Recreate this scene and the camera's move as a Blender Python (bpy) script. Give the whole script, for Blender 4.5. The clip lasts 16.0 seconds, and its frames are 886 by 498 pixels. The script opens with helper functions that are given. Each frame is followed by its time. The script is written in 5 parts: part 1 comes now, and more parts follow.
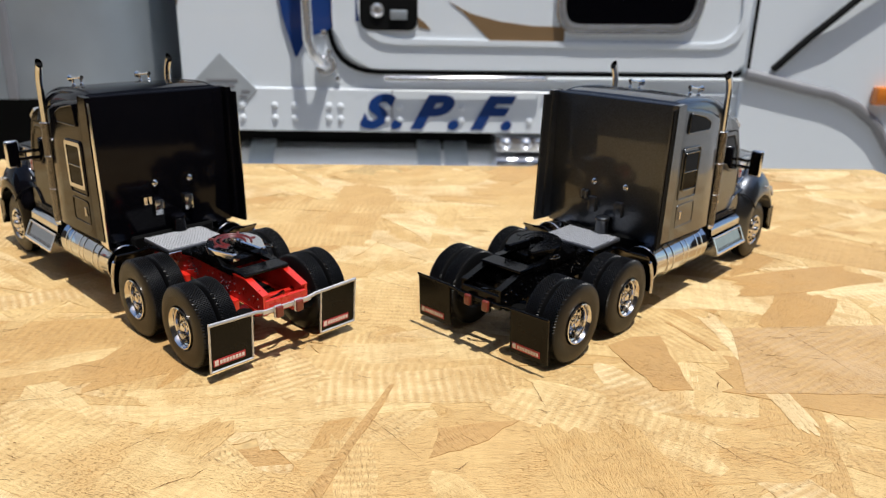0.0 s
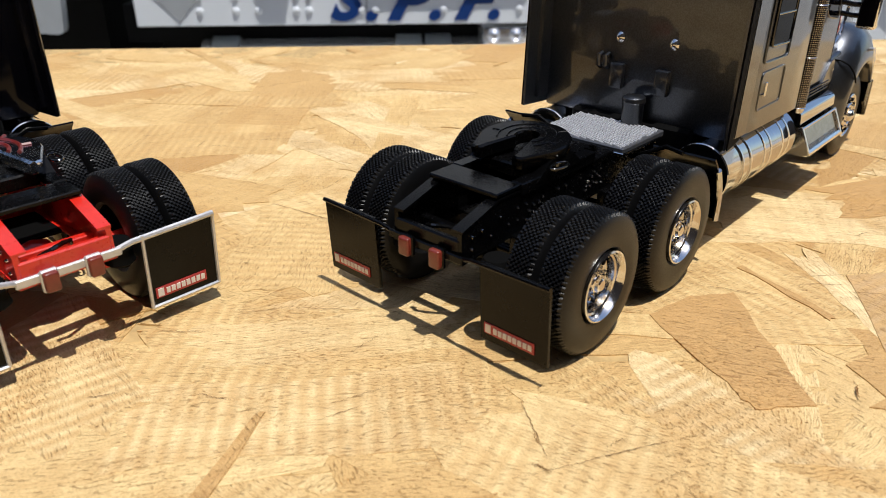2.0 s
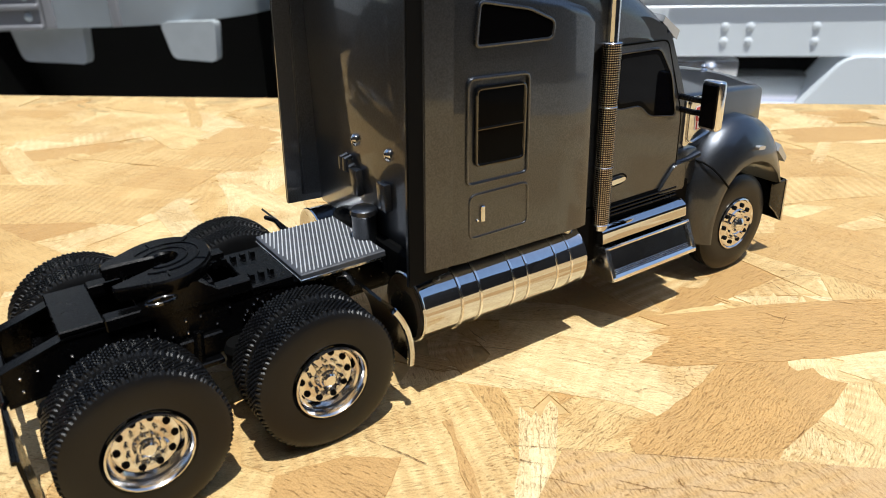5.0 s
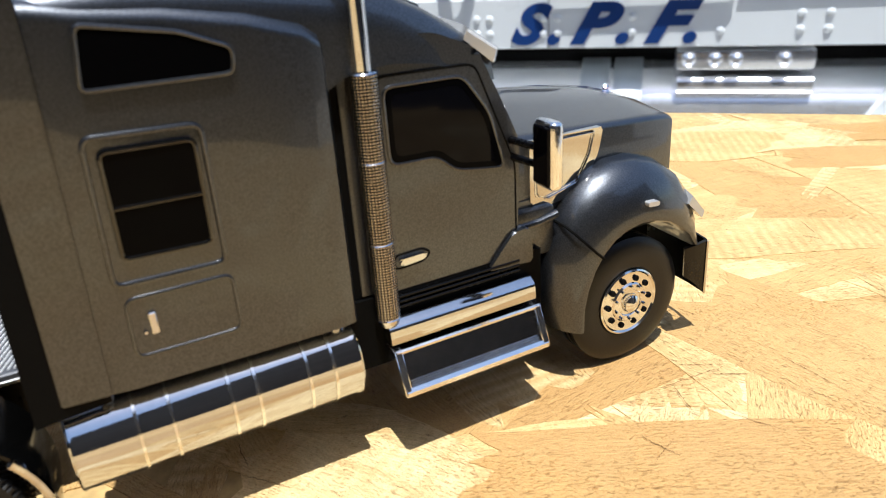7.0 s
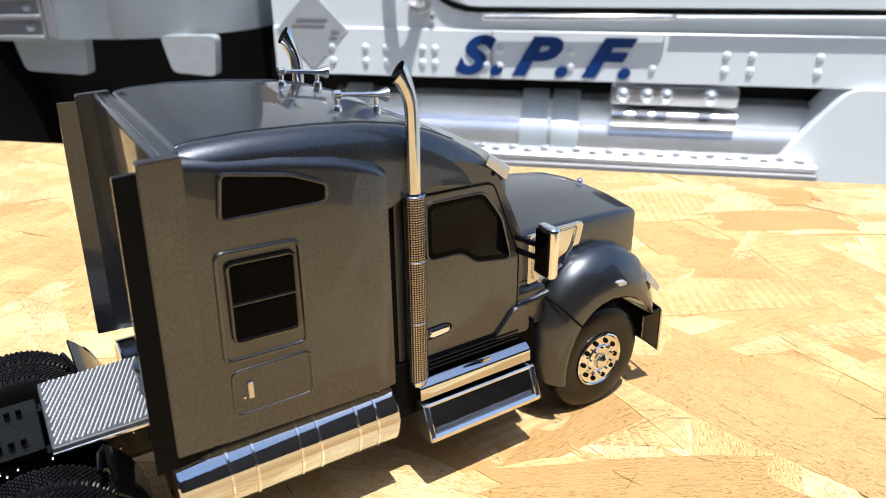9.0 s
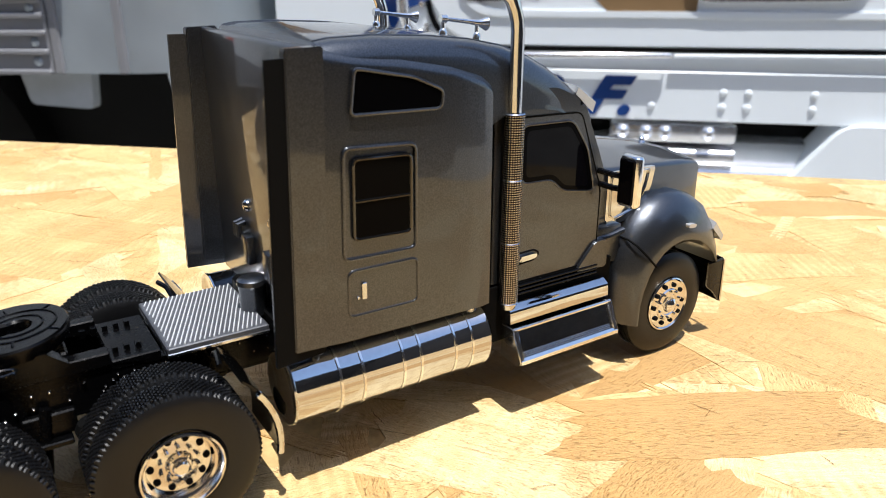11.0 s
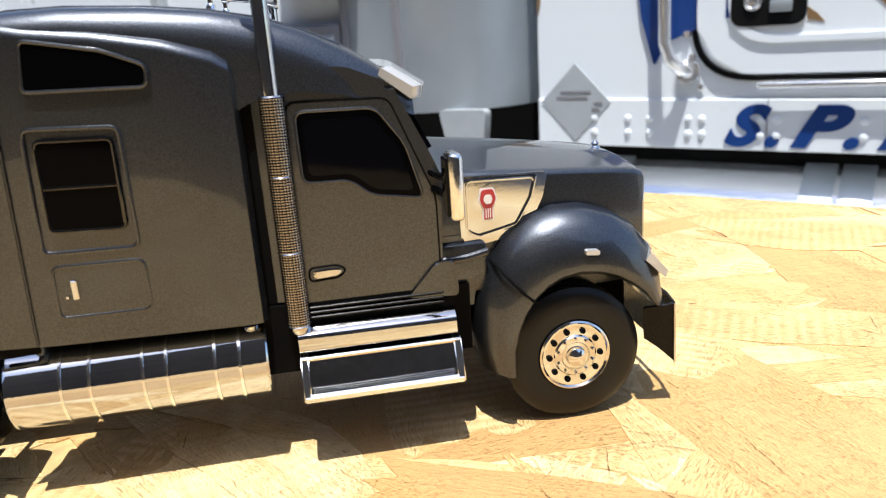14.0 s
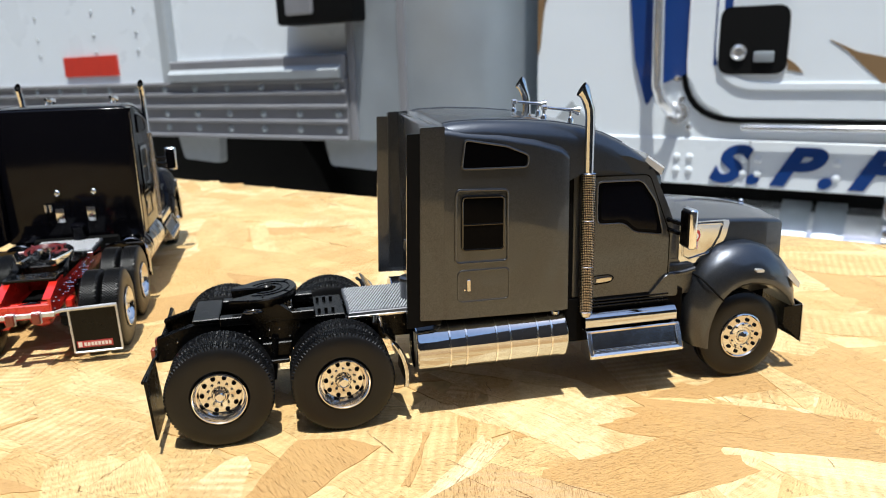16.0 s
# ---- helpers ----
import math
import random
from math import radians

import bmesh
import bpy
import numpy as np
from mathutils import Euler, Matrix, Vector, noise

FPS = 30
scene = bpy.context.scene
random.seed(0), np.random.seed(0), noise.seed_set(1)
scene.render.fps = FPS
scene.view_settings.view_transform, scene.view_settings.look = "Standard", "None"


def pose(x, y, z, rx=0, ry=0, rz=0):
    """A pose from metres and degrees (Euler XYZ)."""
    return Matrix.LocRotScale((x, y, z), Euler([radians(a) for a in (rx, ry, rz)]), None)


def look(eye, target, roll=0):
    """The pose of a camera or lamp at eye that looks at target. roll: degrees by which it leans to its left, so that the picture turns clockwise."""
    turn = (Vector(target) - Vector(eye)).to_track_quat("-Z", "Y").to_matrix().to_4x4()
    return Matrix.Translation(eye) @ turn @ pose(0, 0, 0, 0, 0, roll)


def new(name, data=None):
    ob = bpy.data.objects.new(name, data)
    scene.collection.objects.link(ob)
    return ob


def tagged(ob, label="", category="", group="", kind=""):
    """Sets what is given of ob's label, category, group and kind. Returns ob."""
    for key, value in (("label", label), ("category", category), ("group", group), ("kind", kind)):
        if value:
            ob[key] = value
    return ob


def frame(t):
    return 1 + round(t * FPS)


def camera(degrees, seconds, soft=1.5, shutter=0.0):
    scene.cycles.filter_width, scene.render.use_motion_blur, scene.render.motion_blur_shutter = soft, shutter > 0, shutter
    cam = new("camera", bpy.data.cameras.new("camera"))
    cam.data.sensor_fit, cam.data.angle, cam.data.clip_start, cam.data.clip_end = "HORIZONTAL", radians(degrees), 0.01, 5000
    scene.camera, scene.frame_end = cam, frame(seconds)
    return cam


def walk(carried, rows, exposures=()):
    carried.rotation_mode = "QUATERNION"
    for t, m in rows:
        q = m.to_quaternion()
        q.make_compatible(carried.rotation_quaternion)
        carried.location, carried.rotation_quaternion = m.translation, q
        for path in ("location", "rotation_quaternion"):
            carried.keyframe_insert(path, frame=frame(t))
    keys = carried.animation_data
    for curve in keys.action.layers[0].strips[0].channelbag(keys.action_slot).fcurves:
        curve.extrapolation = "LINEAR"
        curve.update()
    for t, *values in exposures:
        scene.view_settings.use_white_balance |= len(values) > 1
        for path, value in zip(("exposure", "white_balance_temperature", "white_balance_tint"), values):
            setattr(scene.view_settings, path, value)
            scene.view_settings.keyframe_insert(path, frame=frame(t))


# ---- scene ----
cam = camera(61.97, 16.0, 0.9)
cam.data.dof.use_dof, cam.data.dof.focus_distance, cam.data.dof.aperture_fstop = True, 0.225, 26.0
PATH = [
    (0, (0.19404, -0.24929, 0.15049), (-1.1171, 1.1103, -0.5072), 1.45),
    (0.5, (0.16319, -0.21217, 0.12398), (-1.0608, 1.1654, -0.6533), 2.11),
    (1, (0.14100, -0.18151, 0.10381), (-1.0730, 1.1612, -0.7468), 1.44),
    (1.5, (0.12572, -0.15490, 0.09960), (-1.0874, 1.1723, -0.7761), 1.16),
    (2, (0.11253, -0.13742, 0.10341), (-1.1140, 1.1653, -0.7902), 0.24),
    (2.5, (0.11803, -0.12240, 0.10522), (-1.1692, 1.1146, -0.7965), -0.53),
    (3, (0.13134, -0.10199, 0.10705), (-1.2106, 1.0825, -0.7853), -0.45),
    (3.5, (0.14540, -0.08355, 0.11240), (-1.2295, 1.0708, -0.7692), -0.27),
    (4, (0.15603, -0.06311, 0.11670), (-1.2723, 1.0337, -0.7532), -0.72),
    (4.5, (0.16484, -0.03729, 0.11789), (-1.3045, 1.0110, -0.7436), -1.09),
    (5, (0.17134, -0.01235, 0.11743), (-1.3589, 0.9660, -0.7200), -1.62),
    (5.2, (0.17514, -0.00101, 0.11599), (-1.3749, 0.9538, -0.7120), -1.71),
    (7.3, (0.15527, 0.08910, 0.11173), (-1.4900, 0.8537, -0.7300), -3.87),
    (7.5, (0.15507, 0.08820, 0.11950), (-1.4997, 0.8555, -0.7009), -3.55),
    (8, (0.16025, 0.08626, 0.13718), (-1.4799, 0.9031, -0.6644), -2.69),
    (8.2, (0.16395, 0.08243, 0.14490), (-1.4616, 0.9177, -0.6674), -2.28),
    (10.3, (0.17598, 0.01541, 0.13536), (-1.3140, 1.1009, -0.6404), 1.33),
    (10.5, (0.17440, 0.01514, 0.12793), (-1.3272, 1.0893, -0.6411), 1.05),
    (11, (0.17567, 0.02039, 0.11769), (-1.4097, 1.0147, -0.5878), 0.18),
    (11.5, (0.17193, 0.03499, 0.11071), (-1.4834, 0.9270, -0.5704), -0.11),
    (12, (0.16971, 0.06660, 0.10163), (-1.5506, 0.8317, -0.5731), -0.93),
    (12.5, (0.17177, 0.09919, 0.09487), (-1.6113, 0.7085, -0.5754), -3.04),
    (13, (0.17687, 0.12596, 0.09237), (-1.6464, 0.6076, -0.5739), -3.81),
    (13.5, (0.18201, 0.14310, 0.09362), (-1.6777, 0.5031, -0.5480), -3.80),
    (14, (0.19014, 0.14510, 0.09623), (-1.7048, 0.4183, -0.4820), -3.76),
    (14.5, (0.20676, 0.13127, 0.10450), (-1.7019, 0.3785, -0.4393), -3.30),
    (15, (0.23611, 0.10599, 0.11430), (-1.6824, 0.3278, -0.4055), -2.73),
    (15.5, (0.25714, 0.07257, 0.12359), (-1.6510, 0.3516, -0.4068), -2.26),
    (16, (0.27228, 0.03247, 0.12803), (-1.6216, 0.4061, -0.3951), -1.54),
]
EXPOSURES = [(0, 0.08, 6420, 10), (2, 0.05, 6450, 11), (5, 0.23, 6230, 7), (8, 0.58, 6250, 9), (11, 0.56, 6250, 10), (13, 0.64, 6300, 11), (15, 0.75, 6180, 8), (16, 0.47, 6200, 7)]
walk(cam, [(t, look(eye, target, roll)) for t, eye, target, roll in PATH], EXPOSURES)

# ---- light ----
world = bpy.data.worlds.new("sky")
scene.world = world
world.use_nodes = True
wn = world.node_tree.nodes
sky = wn.new("ShaderNodeTexSky")
sky.sky_type = "NISHITA"
sky.sun_disc = False
SUN_ELEV, SUN_AZ = 75.0, -10.0          # degrees; azimuth from +x towards +y
sky.sun_elevation = radians(SUN_ELEV)
sky.sun_rotation = radians(90 - SUN_AZ)
wn["Background"].inputs["Strength"].default_value = 0.145
world.node_tree.links.new(sky.outputs[0], wn["Background"].inputs["Color"])
sun = new("sun", bpy.data.lights.new("sun", "SUN"))
sun.data.energy, sun.data.angle, sun.data.color = 4.2, radians(0.53), (1.0, 0.97, 0.91)
ce = math.cos(radians(SUN_ELEV))
sun.matrix_world = look((3 * ce * math.cos(radians(SUN_AZ)), 3 * ce * math.sin(radians(SUN_AZ)), 3 * math.sin(radians(SUN_ELEV))), (0, 0, 0))


# ---- materials ----
def mat(name, color, rough=0.5, metal=0.0, coat=0.0, var=0.0, scale=200.0, bump=0.0, bscale=None, rvar=0.0, spec=0.5):
    """A principled surface with colour mottling at two scales, roughness variation and fine relief."""
    m = bpy.data.materials.new(name)
    m.use_nodes = True
    nt = m.node_tree
    b = nt.nodes["Principled BSDF"]
    b.inputs["Base Color"].default_value = (*color, 1)
    b.inputs["Roughness"].default_value = rough
    b.inputs["Metallic"].default_value = metal
    b.inputs["Coat Weight"].default_value = coat
    b.inputs["Coat Roughness"].default_value = 0.06
    b.inputs["Specular IOR Level"].default_value = spec
    if var or bump or rvar:
        tc = nt.nodes.new("ShaderNodeTexCoord")
        n1 = nt.nodes.new("ShaderNodeTexNoise")
        n1.inputs["Scale"].default_value = scale
        n1.inputs["Detail"].default_value = 6
        nt.links.new(tc.outputs["Object"], n1.inputs["Vector"])
        n2 = nt.nodes.new("ShaderNodeTexNoise")
        n2.inputs["Scale"].default_value = scale * 0.12
        n2.inputs["Detail"].default_value = 3
        nt.links.new(tc.outputs["Object"], n2.inputs["Vector"])
        add = nt.nodes.new("ShaderNodeMath")
        add.operation = "ADD"
        nt.links.new(n1.outputs[0], add.inputs[0])
        nt.links.new(n2.outputs[0], add.inputs[1])
        if var:
            mr = nt.nodes.new("ShaderNodeMapRange")
            mr.inputs["From Min"].default_value, mr.inputs["From Max"].default_value = 0.6, 1.4
            mr.inputs["To Min"].default_value, mr.inputs["To Max"].default_value = 1 - var, 1 + var
            nt.links.new(add.outputs[0], mr.inputs["Value"])
            mx = nt.nodes.new("ShaderNodeVectorMath")
            mx.operation = "SCALE"
            mx.inputs[0].default_value = color
            nt.links.new(mr.outputs[0], mx.inputs["Scale"])
            nt.links.new(mx.outputs[0], b.inputs["Base Color"])
        if rvar:
            rr = nt.nodes.new("ShaderNodeMapRange")
            rr.inputs["From Min"].default_value, rr.inputs["From Max"].default_value = 0.6, 1.4
            rr.inputs["To Min"].default_value, rr.inputs["To Max"].default_value = max(0.02, rough - rvar), rough + rvar
            nt.links.new(add.outputs[0], rr.inputs["Value"])
            nt.links.new(rr.outputs[0], b.inputs["Roughness"])
        if bump:
            n3 = nt.nodes.new("ShaderNodeTexNoise")
            n3.inputs["Scale"].default_value = bscale or scale * 4
            n3.inputs["Detail"].default_value = 4
            nt.links.new(tc.outputs["Object"], n3.inputs["Vector"])
            bp = nt.nodes.new("ShaderNodeBump")
            bp.inputs["Strength"].default_value = bump
            bp.inputs["Distance"].default_value = 0.0003
            nt.links.new(n3.outputs[0], bp.inputs["Height"])
            nt.links.new(bp.outputs[0], b.inputs["Normal"])
    return m


def wood_mat(name, per_island, fixed=None, worn=1.0):
    """Oriented strand board: a tone for each strand, grain along it, saw ripples across it, pores and fine relief."""
    m = bpy.data.materials.new(name)
    m.use_nodes = True
    nt = m.node_tree
    N, L = nt.nodes.new, nt.links.new
    b = nt.nodes["Principled BSDF"]
    uv = N("ShaderNodeUVMap")
    rnd = N("ShaderNodeNewGeometry") if per_island else N("ShaderNodeObjectInfo")
    r_out = rnd.outputs["Random Per Island"] if per_island else rnd.outputs["Random"]

    # the grain wanders a little
    wn1 = N("ShaderNodeTexNoise")
    wn1.inputs["Scale"].default_value, wn1.inputs["Detail"].default_value = 45.0, 3.0
    L(uv.outputs[0], wn1.inputs["Vector"])
    off = N("ShaderNodeVectorMath")
    off.operation = "SUBTRACT"
    off.inputs[1].default_value = (0.5, 0.5, 0.5)
    L(wn1.outputs["Color"], off.inputs[0])
    bent = N("ShaderNodeVectorMath")
    bent.operation = "MULTIPLY_ADD"
    bent.inputs[1].default_value = (0.006, 0.006, 0.0)
    L(off.outputs[0], bent.inputs[0])
    L(uv.outputs[0], bent.inputs[2])

    def noise_at(sx, sy, detail=4.0, dist=0.0):
        mp = N("ShaderNodeMapping")
        mp.inputs["Scale"].default_value = (sx, sy, 1)
        L(bent.outputs[0], mp.inputs["Vector"])
        n = N("ShaderNodeTexNoise")
        n.inputs["Scale"].default_value = 1.0
        n.inputs["Detail"].default_value = detail
        n.inputs["Distortion"].default_value = dist
        L(mp.outputs[0], n.inputs["Vector"])
        return n.outputs[0]

    def math_node(op, a, c):
        n = N("ShaderNodeMath")
        n.operation = op
        for i, v in enumerate((a, c)):
            if isinstance(v, (int, float)):
                n.inputs[i].default_value = v
            else:
                L(v, n.inputs[i])
        return n.outputs[0]

    def ramp(src, stops):
        n = N("ShaderNodeValToRGB")
        e = n.color_ramp.elements
        while len(e) < len(stops):
            e.new(0.5)
        for el, (p, c) in zip(e, stops):
            el.position, el.color = p, (*c, 1)
        L(src, n.inputs[0])
        return n.outputs[0]

    def mix(fac, a, c, kind="MIX"):
        n = N("ShaderNodeMix")
        n.data_type, n.blend_type = "RGBA", kind
        if isinstance(fac, (int, float)):
            n.inputs["Factor"].default_value = fac
        else:
            L(fac, n.inputs["Factor"])
        for i, v in ((6, a), (7, c)):
            if isinstance(v, tuple):
                n.inputs[i].default_value = (*v, 1)
            else:
                L(v, n.inputs[i])
        return n.outputs[2]

    tone = ramp(r_out, [(0.0, (0.58, 0.36, 0.145)), (0.10, (0.70, 0.475, 0.205)), (0.25, (0.79, 0.575, 0.265)),
                        (0.50, (0.86, 0.660, 0.325)), (0.78, (0.93, 0.745, 0.405)), (1.0, (0.97, 0.820, 0.500))])
    if fixed:
        tone = mix(1.0, fixed, fixed)
    grain = noise_at(40, 700, 5, 0.8)
    cloud = noise_at(14, 40, 3, 0.5)
    ripple = noise_at(420, 22, 2, 0.25)
    pores = noise_at(210, 1700, 4, 0.6)
    speck = noise_at(520, 1000, 5, 0.8)
    grit = noise_at(1900, 2600, 3, 0.0)
    patch = noise_at(30, 60, 3, 0.5)
    flecks = ramp(patch, [(0.40, (0.15, 0.15, 0.15)), (0.62, (1, 1, 1))])
    blot = noise_at(70, 160, 5, 0.6)
    streak = noise_at(170, 2600, 3, 0.5)
    geo = N("ShaderNodeNewGeometry")
    stain = N("ShaderNodeTexNoise")
    stain.inputs["Scale"].default_value, stain.inputs["Detail"].default_value, stain.inputs["Distortion"].default_value = 22.0, 7.0, 1.4
    L(geo.outputs["Position"], stain.inputs["Vector"])
    wave = N("ShaderNodeTexWave")
    wave.inputs["Scale"].default_value, wave.inputs["Distortion"].default_value = 78.0, 1.1
    wave.inputs["Detail"].default_value, wave.inputs["Detail Scale"].default_value = 3.0, 0.9
    L(uv.outputs[0], wave.inputs["Vector"])
    pit = noise_at(900, 2500, 4, 0.3)
    pits = math_node("MULTIPLY", ramp(pit, [(0.585, (0, 0, 0)), (0.65, (1, 1, 1))]), ramp(stain.outputs[0], [(0.42, (0.22, 0.22, 0.22)), (0.60, (1, 1, 1))]))
    dash = noise_at(330, 1500, 3, 0.3)
    dashes = math_node("MULTIPLY", ramp(dash, [(0.615, (0, 0, 0)), (0.665, (1, 1, 1))]), ramp(cloud, [(0.38, (0.25, 0.25, 0.25)), (0.58, (1, 1, 1))]))
    chatter = math_node("MULTIPLY", math_node("MULTIPLY", wave.outputs["Fac"], ramp(cloud, [(0.30, (0, 0, 0)), (0.48, (1, 1, 1))])),
                        ramp(math_node("FRACT", math_node("MULTIPLY", r_out, 7.31), 0.0), [(0.30, (0, 0, 0)), (0.70, (1, 1, 1))]))
    c = mix(ramp(grain, [(0.32, (0, 0, 0)), (0.66, (1, 1, 1))]), mix(0.28, tone, (0.46, 0.28, 0.11)), tone)
    c = mix(math_node("MULTIPLY", ramp(cloud, [(0.44, (0, 0, 0)), (0.66, (1, 1, 1))]), 0.40), c, (0.58, 0.37, 0.15))
    c = mix(math_node("MULTIPLY", ramp(blot, [(0.50, (0, 0, 0)), (0.66, (1, 1, 1))]), 0.25), c, (0.58, 0.36, 0.14))
    c = mix(math_node("MULTIPLY", ramp(stain.outputs[0], [(0.50, (0, 0, 0)), (0.66, (1, 1, 1))]), 0.50), c, (0.64, 0.385, 0.14))
    c = mix(math_node("MULTIPLY", chatter, 0.72), c, (0.64, 0.42, 0.18))
    c = mix(math_node("MULTIPLY", math_node("MULTIPLY", ramp(streak, [(0.55, (0, 0, 0)), (0.66, (1, 1, 1))]), flecks), 0.42 * min(worn, 1.8)), c, (0.38, 0.205, 0.07))
    c = mix(math_node("MULTIPLY", ramp(ripple, [(0.42, (0, 0, 0)), (0.62, (1, 1, 1))]), 0.20), c, (0.52, 0.33, 0.135))
    c = mix(math_node("MULTIPLY", math_node("MULTIPLY", ramp(pores, [(0.60, (0, 0, 0)), (0.68, (1, 1, 1))]), flecks), 0.55 * min(worn, 1.5)), c, (0.30, 0.15, 0.05))
    c = mix(math_node("MULTIPLY", math_node("MULTIPLY", ramp(speck, [(0.655, (0, 0, 0)), (0.72, (1, 1, 1))]), flecks), 0.7), c, (0.20, 0.09, 0.03))
    c = mix(math_node("MULTIPLY", pits, 0.74), c, (0.54, 0.265, 0.075))
    c = mix(math_node("MULTIPLY", dashes, 0.50), c, (0.36, 0.19, 0.065))
    c = mix(1.0, c, ramp(grit, [(0.30, (0.80, 0.74, 0.66)), (0.55, (1.0, 0.965, 0.93))]), "MULTIPLY")
    L(c, b.inputs["Base Color"])
    b.inputs["Roughness"].default_value = 0.62
    b.inputs["Specular IOR Level"].default_value = 0.3
    h = math_node("ADD", math_node("ADD", math_node("MULTIPLY", grain, 0.6), math_node("MULTIPLY", grit, 0.35)), math_node("ADD", math_node("ADD", math_node("MULTIPLY", chatter, -0.4), math_node("MULTIPLY", pits, -0.6)), math_node("ADD", math_node("MULTIPLY", streak, -0.7), math_node("ADD", math_node("MULTIPLY", pores, -0.5), math_node("MULTIPLY", dashes, -0.6)))))
    bp = N("ShaderNodeBump")
    bp.inputs["Strength"].default_value = 1.0
    bp.inputs["Distance"].default_value = 0.0005
    L(h, bp.inputs["Height"])
    L(bp.outputs[0], b.inputs["Normal"])
    return m


def dot_mat(name, color, base, cell, rough, metal, coords="Object"):
    """Metal with a raised or pierced dot pattern of the given cell size."""
    m = bpy.data.materials.new(name)
    m.use_nodes = True
    nt = m.node_tree
    N, L = nt.nodes.new, nt.links.new
    b = nt.nodes["Principled BSDF"]
    tc = N("ShaderNodeTexCoord")
    vo = N("ShaderNodeTexVoronoi")
    vo.inputs["Scale"].default_value = 1 / cell
    vo.inputs["Randomness"].default_value = 0.0
    L(tc.outputs[coords], vo.inputs["Vector"])
    rp = N("ShaderNodeValToRGB")
    rp.color_ramp.elements[0].position, rp.color_ramp.elements[0].color = 0.22, (*base, 1)
    rp.color_ramp.elements[1].position, rp.color_ramp.elements[1].color = 0.42, (*color, 1)
    L(vo.outputs["Distance"], rp.inputs[0])
    L(rp.outputs[0], b.inputs["Base Color"])
    b.inputs["Roughness"].default_value, b.inputs["Metallic"].default_value = rough, metal
    bp = N("ShaderNodeBump")
    bp.inputs["Strength"].default_value = 0.8
    bp.inputs["Distance"].default_value = cell * 0.3
    L(vo.outputs["Distance"], bp.inputs["Height"])
    L(bp.outputs[0], b.inputs["Normal"])
    return m


def flake_paint(name, color, rough):
    """Metallic paint: fine bright and dark flakes under a clear coat."""
    m = mat(name, color, rough, 0.92, 0.9, spec=0.3)
    nt = m.node_tree
    N, L = nt.nodes.new, nt.links.new
    b = nt.nodes["Principled BSDF"]
    b.inputs["Coat Roughness"].default_value, b.inputs["Coat IOR"].default_value = 0.05, 1.45
    tc = N("ShaderNodeTexCoord")
    n = N("ShaderNodeTexNoise")
    n.inputs["Scale"].default_value, n.inputs["Detail"].default_value = 3000.0, 2.0
    L(tc.outputs["Object"], n.inputs["Vector"])
    r = N("ShaderNodeValToRGB")
    e = r.color_ramp.elements
    e[0].position, e[0].color = 0.36, (*[c * 0.80 for c in color], 1)
    e[1].position, e[1].color = 0.66, (*[c * 1.25 for c in color], 1)
    L(n.outputs[0], r.inputs[0])
    L(r.outputs[0], b.inputs["Base Color"])
    bp = N("ShaderNodeBump")
    bp.inputs["Strength"].default_value, bp.inputs["Distance"].default_value = 0.45, 0.00008
    L(n.outputs[0], bp.inputs["Height"])
    L(bp.outputs[0], b.inputs["Normal"])
    return m


GREY = flake_paint("grey_metallic_paint", (0.070, 0.076, 0.088), 0.35)
BLACKP = mat("black_gloss_paint", (0.003, 0.003, 0.0045), 0.10, 0.0, 0.0, 0.15, 900, 0.0, None, 0.03, 0.16)
CHROME = mat("chrome", (0.60, 0.61, 0.63), 0.06, 1.0, 0.0, 0.05, 700, 0.02, 1200, 0.04)
CHROME2 = mat("bright_foil", (0.83, 0.83, 0.83), 0.16, 1.0, 0.0, 0.06, 600, 0.10, 900, 0.06)
BLACK = mat("black_plastic", (0.0016, 0.0016, 0.0018), 0.24, 0.0, 0.0, 0.2, 1200, 0.08, 3000, 0.08, 0.18)
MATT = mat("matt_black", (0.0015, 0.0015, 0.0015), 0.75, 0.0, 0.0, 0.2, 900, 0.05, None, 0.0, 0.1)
RUBBER = mat("tyre_rubber", (0.0045, 0.0045, 0.005), 0.38, 0.0, 0.0, 0.25, 1500, 0.10, 6000, 0.06, 0.34)
RED = mat("red_paint", (0.62, 0.022, 0.012), 0.30, 0.0, 0.5, 0.12, 700, 0.08, 1500, 0.06)
LAMP = mat("red_lens", (0.17, 0.026, 0.016), 0.3, 0.0, 0.3, 0.2, 900)
BLACKW = mat("black_window", (0.0015, 0.0015, 0.0018), 0.08, 0.0, 0.0, 0.0, spec=0.03)
BEAD = mat("gloss_bead", (0.004, 0.004, 0.004), 0.09, 0.0, 0.6, 0.1, 900)
DARKRED = mat("dark_red_paint", (0.13, 0.012, 0.010), 0.35, 0.0, 0.3, 0.2, 900)
GUARD = mat("gloss_black_guard", (0.002, 0.002, 0.002), 0.12, 0.0, 0.0, 0.1, 900, spec=0.3)
WHEELS = mat("polished_wheel", (0.74, 0.73, 0.72), 0.13, 1.0, 0.0, 0.06, 700, 0.04, 1500, 0.06)
GLASS = mat("dark_glass", (0.002, 0.002, 0.003), 0.05, 0.0, 0.0, 0.0, spec=0.10)
# chrome with a lowered base colour, in place of dark surroundings it would mirror
STEPP = mat("darkened_chrome", (0.42, 0.41, 0.40), 0.14, 1.0, 0.0, 0.15, 500, 0.05, 1400, 0.06)
SILVER = mat("silver_plastic", (0.58, 0.585, 0.60), 0.38, 0.55, 0.0, 0.12, 900, 0.1, 2200, 0.08)
